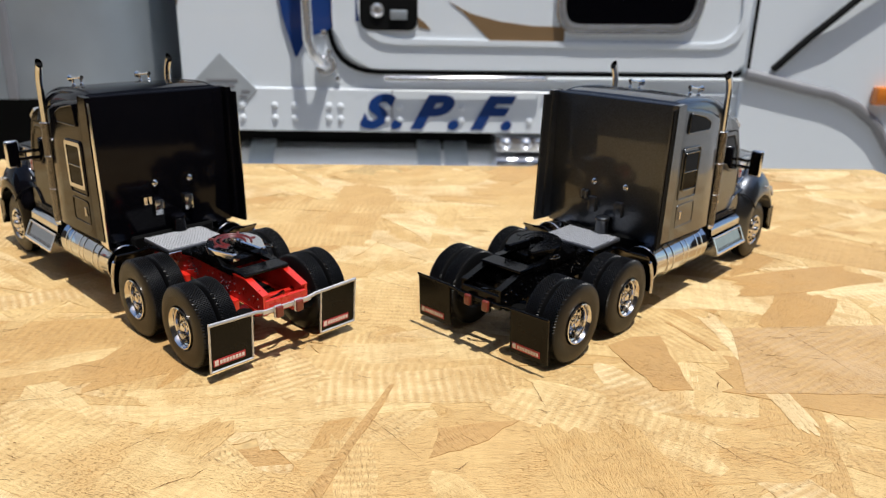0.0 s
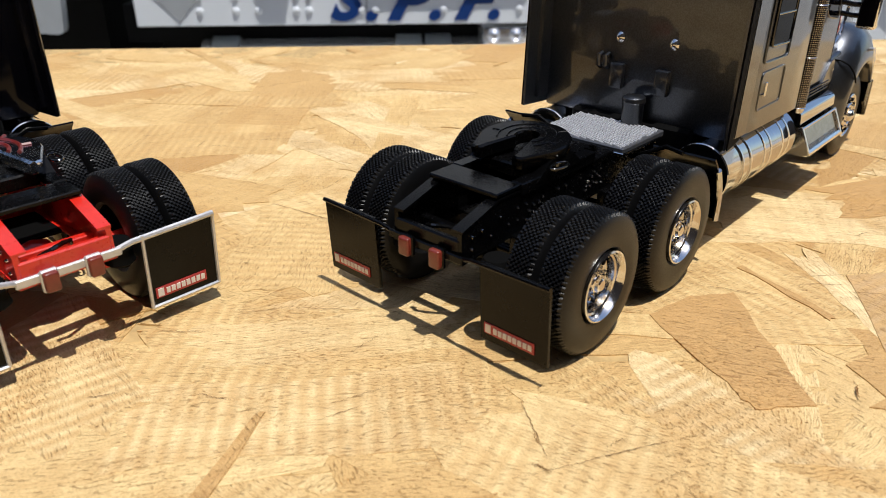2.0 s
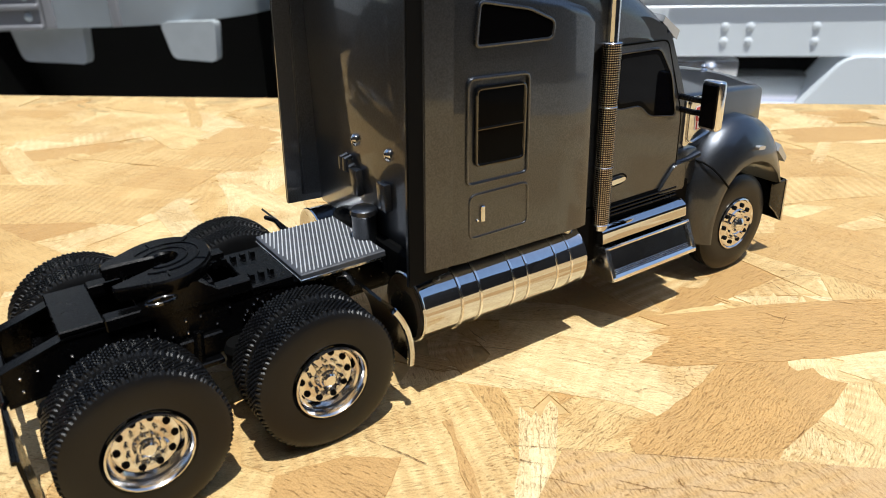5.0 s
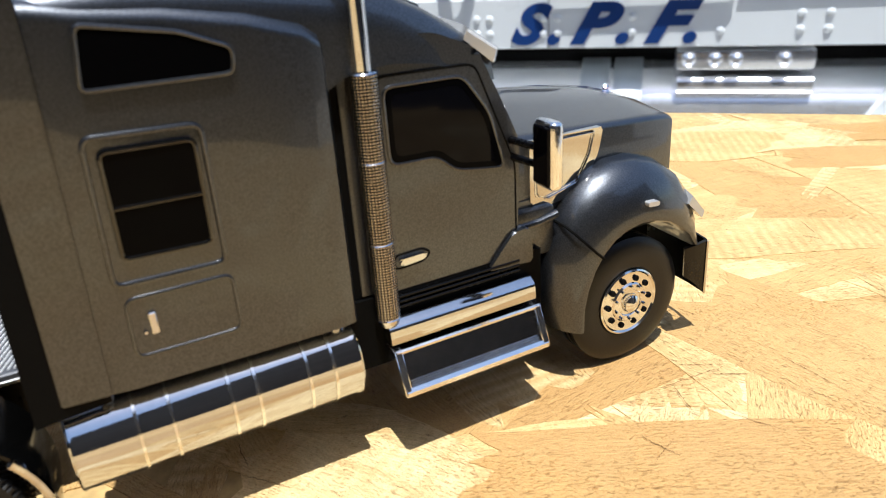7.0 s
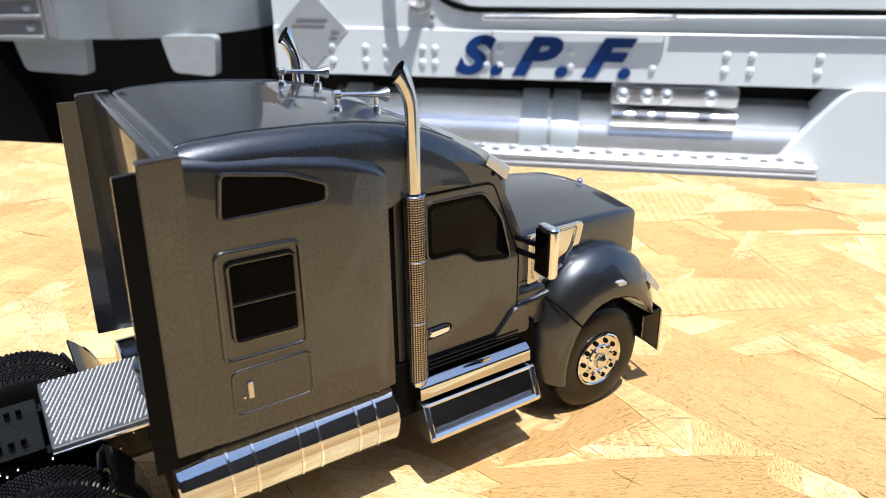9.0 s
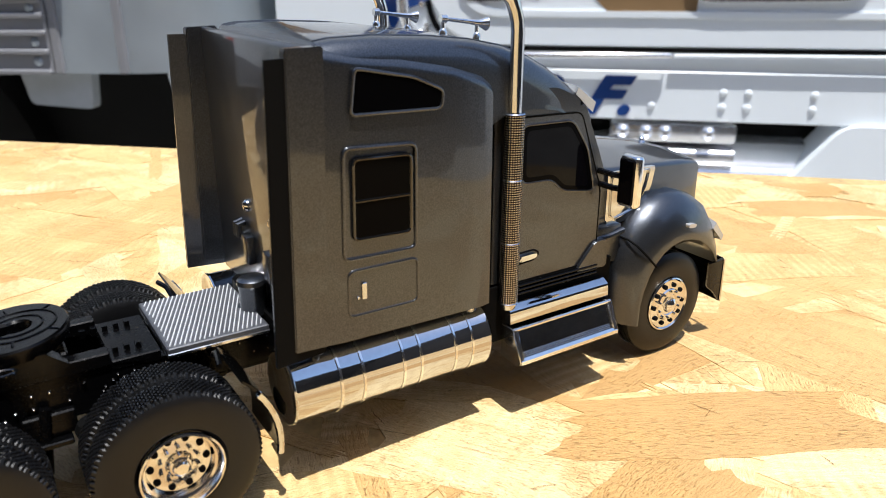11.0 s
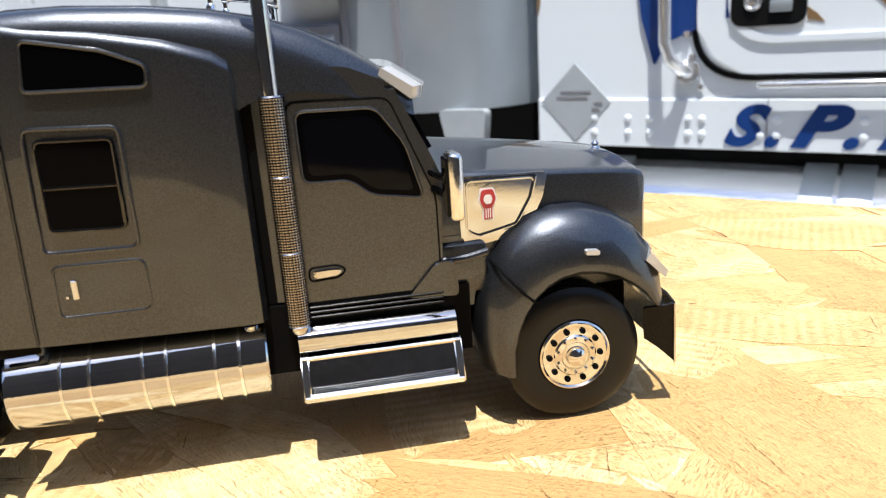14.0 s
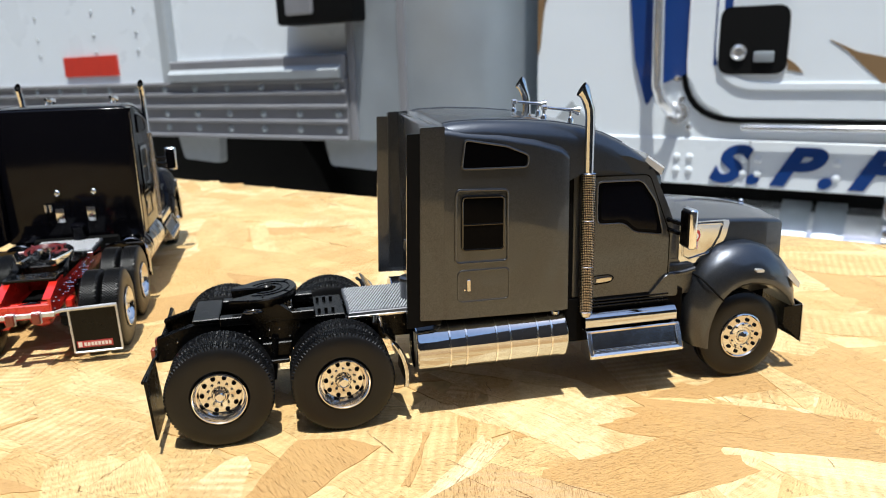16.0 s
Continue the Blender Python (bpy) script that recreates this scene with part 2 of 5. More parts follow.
LENS = mat("clear_lens", (0.50, 0.50, 0.50), 0.15, 0.3, 0.6, 0.05, 700)
LABELR = mat("label_red", (0.42, 0.03, 0.035), 0.35, 0.0, 0.2, 0.1, 900)
LABELW = mat("label_white", (0.75, 0.72, 0.70), 0.4, 0.0, 0.0, 0.05, 900)
# one silver plate in two tones: hollows painted shaded, ridges painted lit
TREAD = mat("tread_plate_shaded", (0.10, 0.105, 0.12), 0.4, 0.4, 0.0, 0.3, 2500, 0.1, 4000)
RIDGE = mat("tread_ridge_lit", (0.90, 0.91, 0.94), 0.28, 0.35, 0.0, 0.06, 2500)
PIERCED = dot_mat("pierced_shield", (0.03, 0.026, 0.022), (0.56, 0.54, 0.53), 0.00062, 0.22, 1.0, "UV")
BROWN = wood_mat("brown_strand", False, (0.60, 0.375, 0.155), 1.7)
PALE = wood_mat("weathered_strand", False, (0.66, 0.47, 0.26), 1.7)
CRACK = mat("strand_crack", (0.17, 0.085, 0.032), 0.9, 0.0, 0.0, 0.5, 600, spec=0.1)
FLAKE = wood_mat("strand_wood", False)
FLAKES = wood_mat("strand_wood_joined", True)
GLUE = mat("board_core", (0.50, 0.34, 0.145), 0.8, 0.0, 0.0, 0.4, 300, 0.3, 900)
WHITE = mat("white_truck_paint", (0.85, 0.90, 0.94), 0.30, 0.0, 0.4, 0.04, 3, 0.02, 60, 0.06)
ALU = mat("aluminium", (0.50, 0.55, 0.59), 0.38, 0.6, 0.0, 0.12, 8, 0.05, 80, 0.1)
ALUD = mat("dull_aluminium", (0.27, 0.27, 0.285), 0.5, 0.2, 0.0, 0.15, 10, 0.05, 60, 0.1)
BLUE = mat("blue_decal", (0.010, 0.050, 0.22), 0.3, 0.0, 0.3, 0.08, 20)
GOLD = mat("tan_decal", (0.27, 0.17, 0.085), 0.35, 0.1, 0.2, 0.1, 20)
GREYD = mat("grey_decal", (0.42, 0.45, 0.47), 0.4, 0.0, 0.1, 0.08, 30)
TAPE = mat("red_tape", (0.62, 0.05, 0.03), 0.35, 0.0, 0.2, 0.08, 30)
# for real black parts and for the boxes standing in for underside shade
DARK = mat("black_parts_and_shade", (0.004, 0.004, 0.004), 0.65, 0.0, 0.0, 0.3, 6, spec=0.15)
ASPHALT = mat("pale_concrete", (0.36, 0.35, 0.325), 0.9, 0.0, 0.0, 0.35, 40, 0.6, 120)
AMBER = mat("amber_lens", (0.75, 0.22, 0.03), 0.2, 0.0, 0.5, 0.05, 60)
CHROMEB = mat("truck_chrome", (0.86, 0.87, 0.89), 0.20, 0.8, 0.0, 0.05, 12, 0.04, 25, 0.05)
# for the unseen walls that only darken reflections
WALL = mat("dark_reflection_wall", (0.060, 0.046, 0.036), 0.9, 0.0, 0.0, 0.25, 2, 0.1, 20)
PINE = mat("pine_timber", (0.45, 0.29, 0.13), 0.7, 0.0, 0.0, 0.25, 30, 0.2)


# ---- mesh helpers ----
def part(name, bm, material, parent, label="", smooth=35.0, loc=None):
    """Links a bmesh as one mesh object under a thing or a part."""
    bmesh.ops.recalc_face_normals(bm, faces=bm.faces)
    me = bpy.data.meshes.new(name)
    bm.to_mesh(me)
    bm.free()
    me.materials.append(material)
    me.polygons.foreach_set("use_smooth", [True] * len(me.polygons))
    me.set_sharp_from_angle(angle=radians(smooth))
    ob = new(name, me)
    ob.parent = parent
    if loc:
        ob.location = loc
    if label:
        tagged(ob, label)
    return ob


def again(ob, loc, rot=(0, 0, 0), parent=None):
    """Another object on the same mesh."""
    o = new(ob.name.split(".")[0], ob.data)
    o.parent = parent or ob.parent
    o.location, o.rotation_euler = loc, rot
    if "label" in ob:
        o["label"] = ob["label"]
    return o


def thing(name, m, label, category, group="", kind=""):
    e = new(name)
    e.empty_display_size = 0.01
    e.matrix_world = m
    return tagged(e, label, category, group, kind)


def box(bm, lo, hi, bevel=0.0, seg=2):
    vs = [bm.verts.new((x, y, z)) for x in (lo[0], hi[0]) for y in (lo[1], hi[1]) for z in (lo[2], hi[2])]
    fs = [bm.faces.new([vs[i] for i in q]) for q in ((0, 1, 3, 2), (4, 6, 7, 5), (0, 4, 5, 1), (2, 3, 7, 6), (0, 2, 6, 4), (1, 5, 7, 3))]
    if bevel:
        es = list({e for f in fs for e in f.edges})
        bmesh.ops.bevel(bm, geom=es, offset=bevel, segments=seg, affect="EDGES", profile=0.5)
    return bm


def rings(bm, loops, close=True, cap=True):
    """Skins a list of point loops of the same length."""
    rows = [[bm.verts.new(p) for p in lp] for lp in loops]
    n = len(rows[0])
    for a, b in zip(rows, rows[1:]):
        for i in range(n if close else n - 1):
            j = (i + 1) % n
            bm.faces.new((a[i], a[j], b[j], b[i]))
    if cap is True or cap == "start":
        bm.faces.new(rows[0])
    if cap is True or cap == "end":
        bm.faces.new(rows[-1])
    return bm


def tube(bm, pts, r, seg=12, cap=True):
    """A round tube along points; r is one radius or one for each point."""
    pts = [Vector(p) for p in pts]
    rs = r if isinstance(r, (list, tuple)) else [r] * len(pts)
    loops = []
    up = None
    for i, p in enumerate(pts):
        d = (pts[min(i + 1, len(pts) - 1)] - pts[max(i - 1, 0)]).normalized()
        if up is None:
            up = d.orthogonal().normalized()
        up = (up - d * up.dot(d)).normalized()
        s = d.cross(up)
        loops.append([p + rs[i] * (math.cos(2 * math.pi * k / seg) * up + math.sin(2 * math.pi * k / seg) * s) for k in range(seg)])
    return rings(bm, loops, True, cap)


def lathe(bm, prof, centre=(0, 0, 0), axis="x", seg=32, sign=1, cap=True):
    """Turns (distance along the axis, radius) pairs round the axis."""
    loops = []
    for h, r in prof:
        lp = []
        for k in range(seg):
            a = 2 * math.pi * k / seg
            c, s = r * math.cos(a), r * math.sin(a)
            v = {"x": (sign * h, c, s), "y": (c, sign * h, s), "z": (c, s, sign * h)}[axis]
            lp.append((centre[0] + v[0], centre[1] + v[1], centre[2] + v[2]))
        loops.append(lp)
    return rings(bm, loops, True, cap)


def soft(poly, r, seg=4):
    """A polygon with rounded corners."""
    out = []
    n = len(poly)
    for i in range(n):
        p, a, b = Vector(poly[i]), Vector(poly[i - 1]), Vector(poly[(i + 1) % n])
        u, v = (a - p), (b - p)
        q = min(r, u.length * 0.45, v.length * 0.45)
        s, e = p + u.normalized() * q, p + v.normalized() * q
        for k in range(seg + 1):
            t = k / seg
            out.append(tuple((1 - t) ** 2 * s + 2 * t * (1 - t) * p + t * t * e))
    return out


def grown(poly, d):
    """A convex polygon grown by d."""
    n = len(poly)
    area = sum(poly[i - 1][0] * poly[i][1] - poly[i][0] * poly[i - 1][1] for i in range(n))
    sg = 1 if area > 0 else -1
    out = []
    for i in range(n):
        p, a, b = Vector(poly[i]), Vector(poly[i - 1]), Vector(poly[(i + 1) % n])
        e1, e2 = (p - a).normalized(), (b - p).normalized()
        n1, n2 = Vector((e1.y, -e1.x)) * sg, Vector((e2.y, -e2.x)) * sg
        m = n1 + n2
        out.append(tuple(p + m * (d / max(0.3, 1 + n1.dot(n2)))))
    return out


def slab(bm, poly, a, b, plane="x"):
    """A polygon drawn in a plane, as a plate from a to b along the plane's axis."""
    put = {"x": lambda p, h: (h, p[0], p[1]), "y": lambda p, h: (p[0], h, p[1]), "z": lambda p, h: (p[0], p[1], h)}[plane]
    return rings(bm, [[put(p, a) for p in poly], [put(p, b) for p in poly]])


def hoop(bm, outer, inner, a, b, plane="x"):
    """A frame between two outlines of the same count, from a to b."""
    put = {"x": lambda p, h: (h, p[0], p[1]), "y": lambda p, h: (p[0], h, p[1]), "z": lambda p, h: (p[0], p[1], h)}[plane]
    ls = [[put(p, h) for p in o] for o, h in ((outer, a), (outer, b), (inner, b), (inner, a), (outer, a))]
    rings(bm, ls, True, False)
    bmesh.ops.remove_doubles(bm, verts=bm.verts, dist=1e-7)
    return bm


def bead(bm, outline, h, r, plane="x", seg=8):
    """A round bead along a closed outline."""
    put = {"x": lambda p: Vector((h, p[0], p[1])), "y": lambda p: Vector((p[0], h, p[1]))}[plane]
    side = {"x": Vector((1, 0, 0)), "y": Vector((0, 1, 0))}[plane]
    pts = [put(p) for p in outline]
    n = len(pts)
    loops = []
    for i in range(n):
        d = (pts[(i + 1) % n] - pts[i - 1]).normalized()
        o = d.cross(side)
        loops.append([pts[i] + r * (math.cos(2 * math.pi * k / seg) * side + math.sin(2 * math.pi * k / seg) * o) for k in range(seg)])
    return rings(bm, loops + loops[:1], True, False)


B = bmesh.new


# ---- the model trucks ----
AX1, AX2, AXF, RT = 0.0006, 0.0424, 0.1985, 0.0165
RW, RF = 0.0182, 0.0173                  # tyre radii, rear and front


def tyre_mesh(bm, w, r, rim, seg=352, blocks=True):
    """A tyre about the x axis, from x = 0 to w, with staggered tread blocks."""
    rows = 9 if blocks else 5
    prof = [(0.0012, rim - 0.0004), (0.0, rim + 0.0006), (-0.0002, rim + 0.0030), (0.0, r - 0.0022), (0.0007, r - 0.0008)]
    tread = [(0.0013 + (w - 0.0026) * k / rows, r) for k in range(rows + 1)]
    loops = []
    for x, q in prof:
        loops.append([(x, q * math.cos(2 * math.pi * k / seg), q * math.sin(2 * math.pi * k / seg)) for k in range(seg)])
    for j in range(rows):
        for side in (0, 1):
            x = tread[j + side][0]
            lp = []
            for k in range(seg):
                edge = blocks and j in (0, rows - 1)
                up = ((k + (j % 2) * 2) % 4) < (3 if edge and (k // 4) % 2 else 2) if blocks else (j % 2 == 0)
                q = r if up else r - (0.00065 if blocks else 0.0005)
                a = 2 * math.pi * k / seg
                lp.append((x, q * math.cos(a), q * math.sin(a)))
            loops.append(lp)
    for x, q in reversed(prof):
        loops.append([(w - x, q * math.cos(2 * math.pi * k / seg), q * math.sin(2 * math.pi * k / seg)) for k in range(seg)])
    rings(bm, loops, True, False)


def rim_rear(bm, seg=40):
    """Deep dish rim: x = 0 is the outer face of the tyre, negative x goes inwards."""
    lathe(bm, [(h, r * 1.01) for h, r in [(-0.0003, 0.0091), (0.0006, 0.0091), (0.0008, 0.0087), (0.0002, 0.0083), (-0.0014, 0.0079), (-0.0017, 0.0074), (-0.0036, 0.0069), (-0.0039, 0.0060),
               (-0.0036, 0.0046), (-0.0034, 0.0030), (-0.0028, 0.0028), (-0.0018, 0.0023), (-0.0016, 0.0019), (-0.0008, 0.0017), (-0.0005, 0.0013), (-0.0005, 0.0005)]], seg=seg, cap="end")


def rim_front(bm, seg=40):
    lathe(bm, [(h, r * 1.10) for h, r in [(-0.0012, 0.0083), (0.0004, 0.0083), (0.0007, 0.0079), (0.0002, 0.0075), (0.0001, 0.0070), (0.0003, 0.0050), (0.0008, 0.0046), (0.0010, 0.0034), (0.0006, 0.0031),
               (0.0007, 0.0024), (0.0020, 0.0021), (0.0024, 0.0016), (0.0028, 0.0009), (0.0030, 0.0003)]], seg=seg, cap="end")


def ring_dots(name, material, wheel, n, rad, x0, x1, r, seg=8, phase=0.0):
    """A ring of alike small pieces on a wheel."""
    b = B()
    lathe(b, [(x0, r), (x1, r * 0.85)], seg=seg)
    first = None
    for k in range(n):
        a = 2 * math.pi * (k + phase) / n
        loc = (0, rad * math.cos(a), rad * math.sin(a))
        if first is None:
            first = part(name, b, material, wheel, loc=loc)
        else:
            again(first, loc)


_b = B(); tyre_mesh(_b, 0.0090, RW, 0.0094)
TYRE = part("tyre", _b, RUBBER, None, smooth=25)
_b = B(); tyre_mesh(_b, 0.0088, RF, 0.0089, 96, False)
TYREF = part("tyre", _b, RUBBER, None, smooth=35)
TYRE_DATA, TYREF_DATA = TYRE.data, TYREF.data
bpy.data.objects.remove(TYRE)
bpy.data.objects.remove(TYREF)


def child(name, data, parent, loc=(0, 0, 0), rot=(0, 0, 0), label=""):
    o = new(name, data)
    o.parent, o.location, o.rotation_euler = parent, loc, rot
    if label:
        tagged(o, label)
    return o


def make_wheels(root, P):
    for sg in (1, -1):
        turn = (0, 0, 0 if sg > 0 else math.pi)
        for y in (AX1, AX2):
            b = B(); rim_rear(b)
            w = part("wheel", b, WHEELS, root, "deep-dish chrome rear wheel with two tyres", loc=(sg * 0.0394, y, RT))
            w.rotation_euler = (0.35 * y * 40, 0, turn[2])
            child("tyre", TYRE_DATA, w, (-0.0090, 0, 0), label="black rubber tyre with block tread")
            child("tyre", TYRE_DATA, w, (-0.0188, 0, 0), label="black rubber tyre with block tread")
            # black discs on the unpierced rim paint the dark of its hand holes
            ring_dots("hand_hole_shade", MATT, w, 10, 0.0060, -0.0044, -0.0034, 0.00092)
            ring_dots("wheel_nut", CHROME, w, 10, 0.0042, -0.0038, -0.0022, 0.00052, 6, 0.5)
            ring_dots("hub_stud", CHROME, w, 8, 0.0027, -0.0032, -0.0018, 0.00030, 6, 0.25)
        b = B(); rim_front(b)
        w = part("wheel", b, WHEELS, root, "polished front wheel with ten round holes", loc=(sg * 0.0366, AXF + 0.0007, RF - 0.0016))
        w.rotation_euler = turn
        child("tyre", TYREF_DATA, w, (-0.0088, 0, 0), label="black rubber tyre with straight ribs")
        # the front rim's holes are painted dark by discs too
        ring_dots("hand_hole_shade", MATT, w, 10, 0.0066, 0.0000, 0.00075, 0.00085)
        ring_dots("wheel_nut", CHROME, w, 10, 0.0047, 0.0008, 0.0016, 0.0004, 6, 0.5)
    for y in (AX1, AX2, AXF):
        b = B(); tube(b, [(-0.032, y, RT), (0.032, y, RT)], 0.0017)
        if y < 0.1:
            lathe(b, [(-0.006, 0.002), (-0.004, 0.005), (0.0, 0.006), (0.004, 0.005), (0.006, 0.002)], (0, y, RT), seg=16)
        part("axle", b, BLACK if y > 0.1 else P["frame"], root)


def section(y, w0, w1, z0, zs, zt, rx, rz, n=7):
    """Cab cross-section at y: width w0 at the bottom to w1 at the shoulder, rounded to a roof of height zt."""
    right = [(w0, z0), (w0 + (w1 - w0) * 0.5, (z0 + zs) / 2), (w1, zs)]
    for k in range(1, n + 1):
        a = math.pi / 2 * k / n
        right.append((w1 - rx * (1 - math.cos(a)), zs + rz * math.sin(a)))
    right.append(((w1 - rx) * 0.5, zs + rz + (zt - zs - rz) * 0.8))
    pts = right + [(0, zt)] + [(-x, z) for x, z in reversed(right)]
    return [(x, y, z) for x, z in pts]


def make_body(root, P):
    trim, paint = P["trim"], P["paint"]
    # sleeper shell
    b = B()
    st = [(0.0772, 0.0362, 0.1024), (0.0780, 0.0377, 0.1030), (0.082, 0.0382, 0.1026), (0.088, 0.0382, 0.1014), (0.100, 0.0382, 0.1000), (0.113, 0.0382, 0.0975), (0.1225, 0.0380, 0.0945), (0.1255, 0.0372, 0.0925), (0.1265, 0.0355, 0.0905)]
    rings(b, [section(y, w, w - 0.0006, 0.0358 - 0.02 * (y - 0.07), z - 0.003, z + 0.0005, 0.0032, 0.003) for y, w, z in st])
    part("sleeper_body", b, paint, root, P["paint_label"] + " sleeper box", 32)
    # lower skirt line on the rear of the sleeper sides
    for sg in (1, -1):
        b = B()
        slab(b, [(0.0702, 0.0362), (0.0784, 0.0358), (0.0808, 0.1034), (0.0724, 0.1032)], sg * 0.0352, sg * 0.03852)
        bmesh.ops.bevel(b, geom=list(b.edges), offset=0.0003, segments=2, affect="EDGES")
        part("corner_panel", b, paint, root)
    # roof fairing over sleeper and cab
    b = B()
    st = [(0.0806, 0.0366, 0.0988, 0.1031), (0.0812, 0.0369, 0.0990, 0.1041), (0.0845, 0.0370, 0.0990, 0.1047), (0.095, 0.0367, 0.0984, 0.1050), (0.110, 0.0360, 0.0964, 0.1043), (0.122, 0.0353, 0.0942, 0.1031),
          (0.132, 0.0346, 0.0912, 0.1012), (0.141, 0.0339, 0.0878, 0.0982), (0.149, 0.0332, 0.0843, 0.0944), (0.156, 0.0325, 0.0815, 0.0900), (0.1615, 0.0318, 0.0795, 0.0858), (0.1640, 0.0308, 0.0785, 0.0832)]
    rings(b, [section(y, w + 0.0003, w, 0.080 if y < 0.125 else min(0.0846, zs - 0.001), zs, zt, 0.0056, (zt - zs) * 0.93, 9) for y, w, zs, zt in st])
    part("roof_fairing", b, paint, root, P["paint_label"] + " swept roof fairing", 30)
    # raised edge where the shoulder meets the flat roof
    for sg in (1, -1):
        b = B()
        tube(b, [(sg * (w - 0.0054), y, zs + (zt - zs) * 0.93) for y, w, zs, zt in st[1:9]], 0.00028, 8)
        part("roof_bead", b, paint, root)
    # cab shell
    b = B()
    side = [(0.1275, 0.0362), (0.1655, 0.0355), (0.1680, 0.0420), (0.1688, 0.0640), (0.1660, 0.0705), (0.1590, 0.0850), (0.1500, 0.0890), (0.1275, 0.0920)]
    side = soft(side, 0.0015, 3)
    slab(b, side, -0.0330, 0.0330)
    es = [e for e in b.edges if abs(abs(e.verts[0].co.x) - 0.033) < 1e-6 and abs(abs(e.verts[1].co.x) - 0.033) < 1e-6]
    bmesh.ops.bevel(b, geom=es, offset=0.0014, segments=3, affect="EDGES")
    part("cab_body", b, paint, root, P["paint_label"] + " cab")
    # windscreen and sun visor
    b = B()
    rings(b, [[(x, y + dy, z + dy * 0.45) for x, y, z in ((-0.0270, 0.1668, 0.0692), (0.0285, 0.1668, 0.0692), (0.0268, 0.1597, 0.0838), (-0.0268, 0.1597, 0.0838))] for dy in (0.0, 0.0011)])
    part("windscreen", b, GLASS, root, "dark windscreen")
    b = B()
    arc = [(0.033 * math.sin(a), 0.1575 + 0.0090 * math.cos(a) ** 0.6) for a in [math.radians(-78 + 156 * k / 16) for k in range(17)]]
    rings(b, [[(x, y - 0.0046, 0.0868), (x, y - 0.0038, 0.0884), (x * 1.0, y + 0.0030, 0.0838), (x * 0.99, y + 0.0024, 0.0812)] for x, y in arc])
    part("sun_visor", b, LENS, root, "pale glossy sun visor")
    # doors
    dwin = [(0.1388, 0.0792), (0.1545, 0.0789), (0.1600, 0.0712), (0.1630, 0.0603), (0.1532, 0.0618), (0.1488, 0.0657), (0.1390, 0.0659)]
    door = [(0.1360, 0.0824), (0.1580, 0.0819), (0.1672, 0.0590), (0.1672, 0.0362), (0.1352, 0.0352)]
    for sg in (1, -1):
        b = B()
        o = soft(door, 0.0022)
        slab(b, o, sg * 0.0326, sg * 0.03345)
        d = part("door", b, paint, root, P["paint_label"] + " cab door")
        b = B()
        hoop(b, soft(grown(door, 0.0003), 0.0022), soft(grown(door, -0.0001), 0.0022), sg * 0.0329, sg * 0.03352)
        part("door_seam", b, MATT, d)
        b = B()
        bead(b, soft(grown(dwin, 0.0012), 0.0022), sg * 0.0334, 0.0004)
        part("window_moulding", b, paint, d)
        b = B()
        hoop(b, soft(grown(dwin, 0.0010), 0.0020), soft(grown(dwin, -0.0003), 0.0018), sg * 0.0330, sg * 0.03362)
        part("window_seal", b, BLACKW, d)
        b = B()
        slab(b, soft(dwin, 0.0018), sg * 0.0328, sg * 0.03352)
        part("door_window", b, GLASS, d, "dark door window with a stepped lower edge")
        b = B()
        slab(b, soft([(0.1378, 0.0426), (0.1432, 0.0430), (0.1444, 0.0439), (0.1430, 0.0444), (0.1376, 0.0442)], 0.0007), sg * 0.0333, sg * 0.0345)
        bmesh.ops.bevel(b, geom=[e for e in b.edges if abs(e.verts[0].co.x) > 0.0344 and abs(e.verts[1].co.x) > 0.0344], offset=0.0004, segments=2, affect="EDGES")
        hd = part("door_handle", b, CHROME, d, "chrome door handle")
        b = B()
        bead(b, soft([(0.1368, 0.0418), (0.1435, 0.0422), (0.1454, 0.0438), (0.1434, 0.0452), (0.1368, 0.0450)], 0.0012), sg * 0.03345, 0.00028)
        part("handle_recess", b, MATT, hd)
        # sloping panel at the lower front corner of the door
        b = B()
        slab(b, soft([(0.1590, 0.0352), (0.1660, 0.0430), (0.1702, 0.0434), (0.1712, 0.0380), (0.1712, 0.0345)], 0.0008), sg * 0.0328, sg * 0.0345)
        bmesh.ops.bevel(b, geom=[e for e in b.edges if abs(e.verts[0].co.x - e.verts[1].co.x) < 1e-7 and abs(e.verts[0].co.x) > 0.034], offset=0.0003, segments=1, affect="EDGES")
        part("cowl_panel", b, paint, root)
    # dark gap between sleeper and cab: a matt black box painted as its shade
    b = B(); box(b, (-0.0325, 0.1255, 0.0370), (0.0325, 0.1290, 0.0900))
    part("gap_shade", b, MATT, root)
    # sleeper windows, lockers
    up = [(0.0878, 0.0982), (0.1020, 0.0955), (0.1097, 0.0922), (0.1092, 0.0886), (0.0866, 0.0891)]
    wf = [(0.0843, 0.0817), (0.1026, 0.0809), (0.1024, 0.0556), (0.0834, 0.0560)]
    gl = [(0.0864, 0.0791), (0.1010, 0.0786), (0.1006, 0.0602), (0.0860, 0.0607)]
    lk = [(0.0843, 0.0530), (0.1028, 0.0528), (0.1028, 0.0415), (0.0840, 0.0416)]
    for sg in (1, -1):
        b = B(); slab(b, soft(up, 0.0011), sg * 0.0370, sg * 0.03845)
        w = part("sleeper_window", b, BLACKW, root, "slanted black upper sleeper window")
        b = B(); bead(b, soft(grown(up, 0.0003), 0.0014), sg * 0.03835, 0.00042)
        part("window_moulding", b, paint, w)
        b = B(); bead(b, soft(wf, 0.0018), sg * 0.03815, 0.00045)
        p = part("window_surround", b, trim, root, "raised rim round the sleeper window")
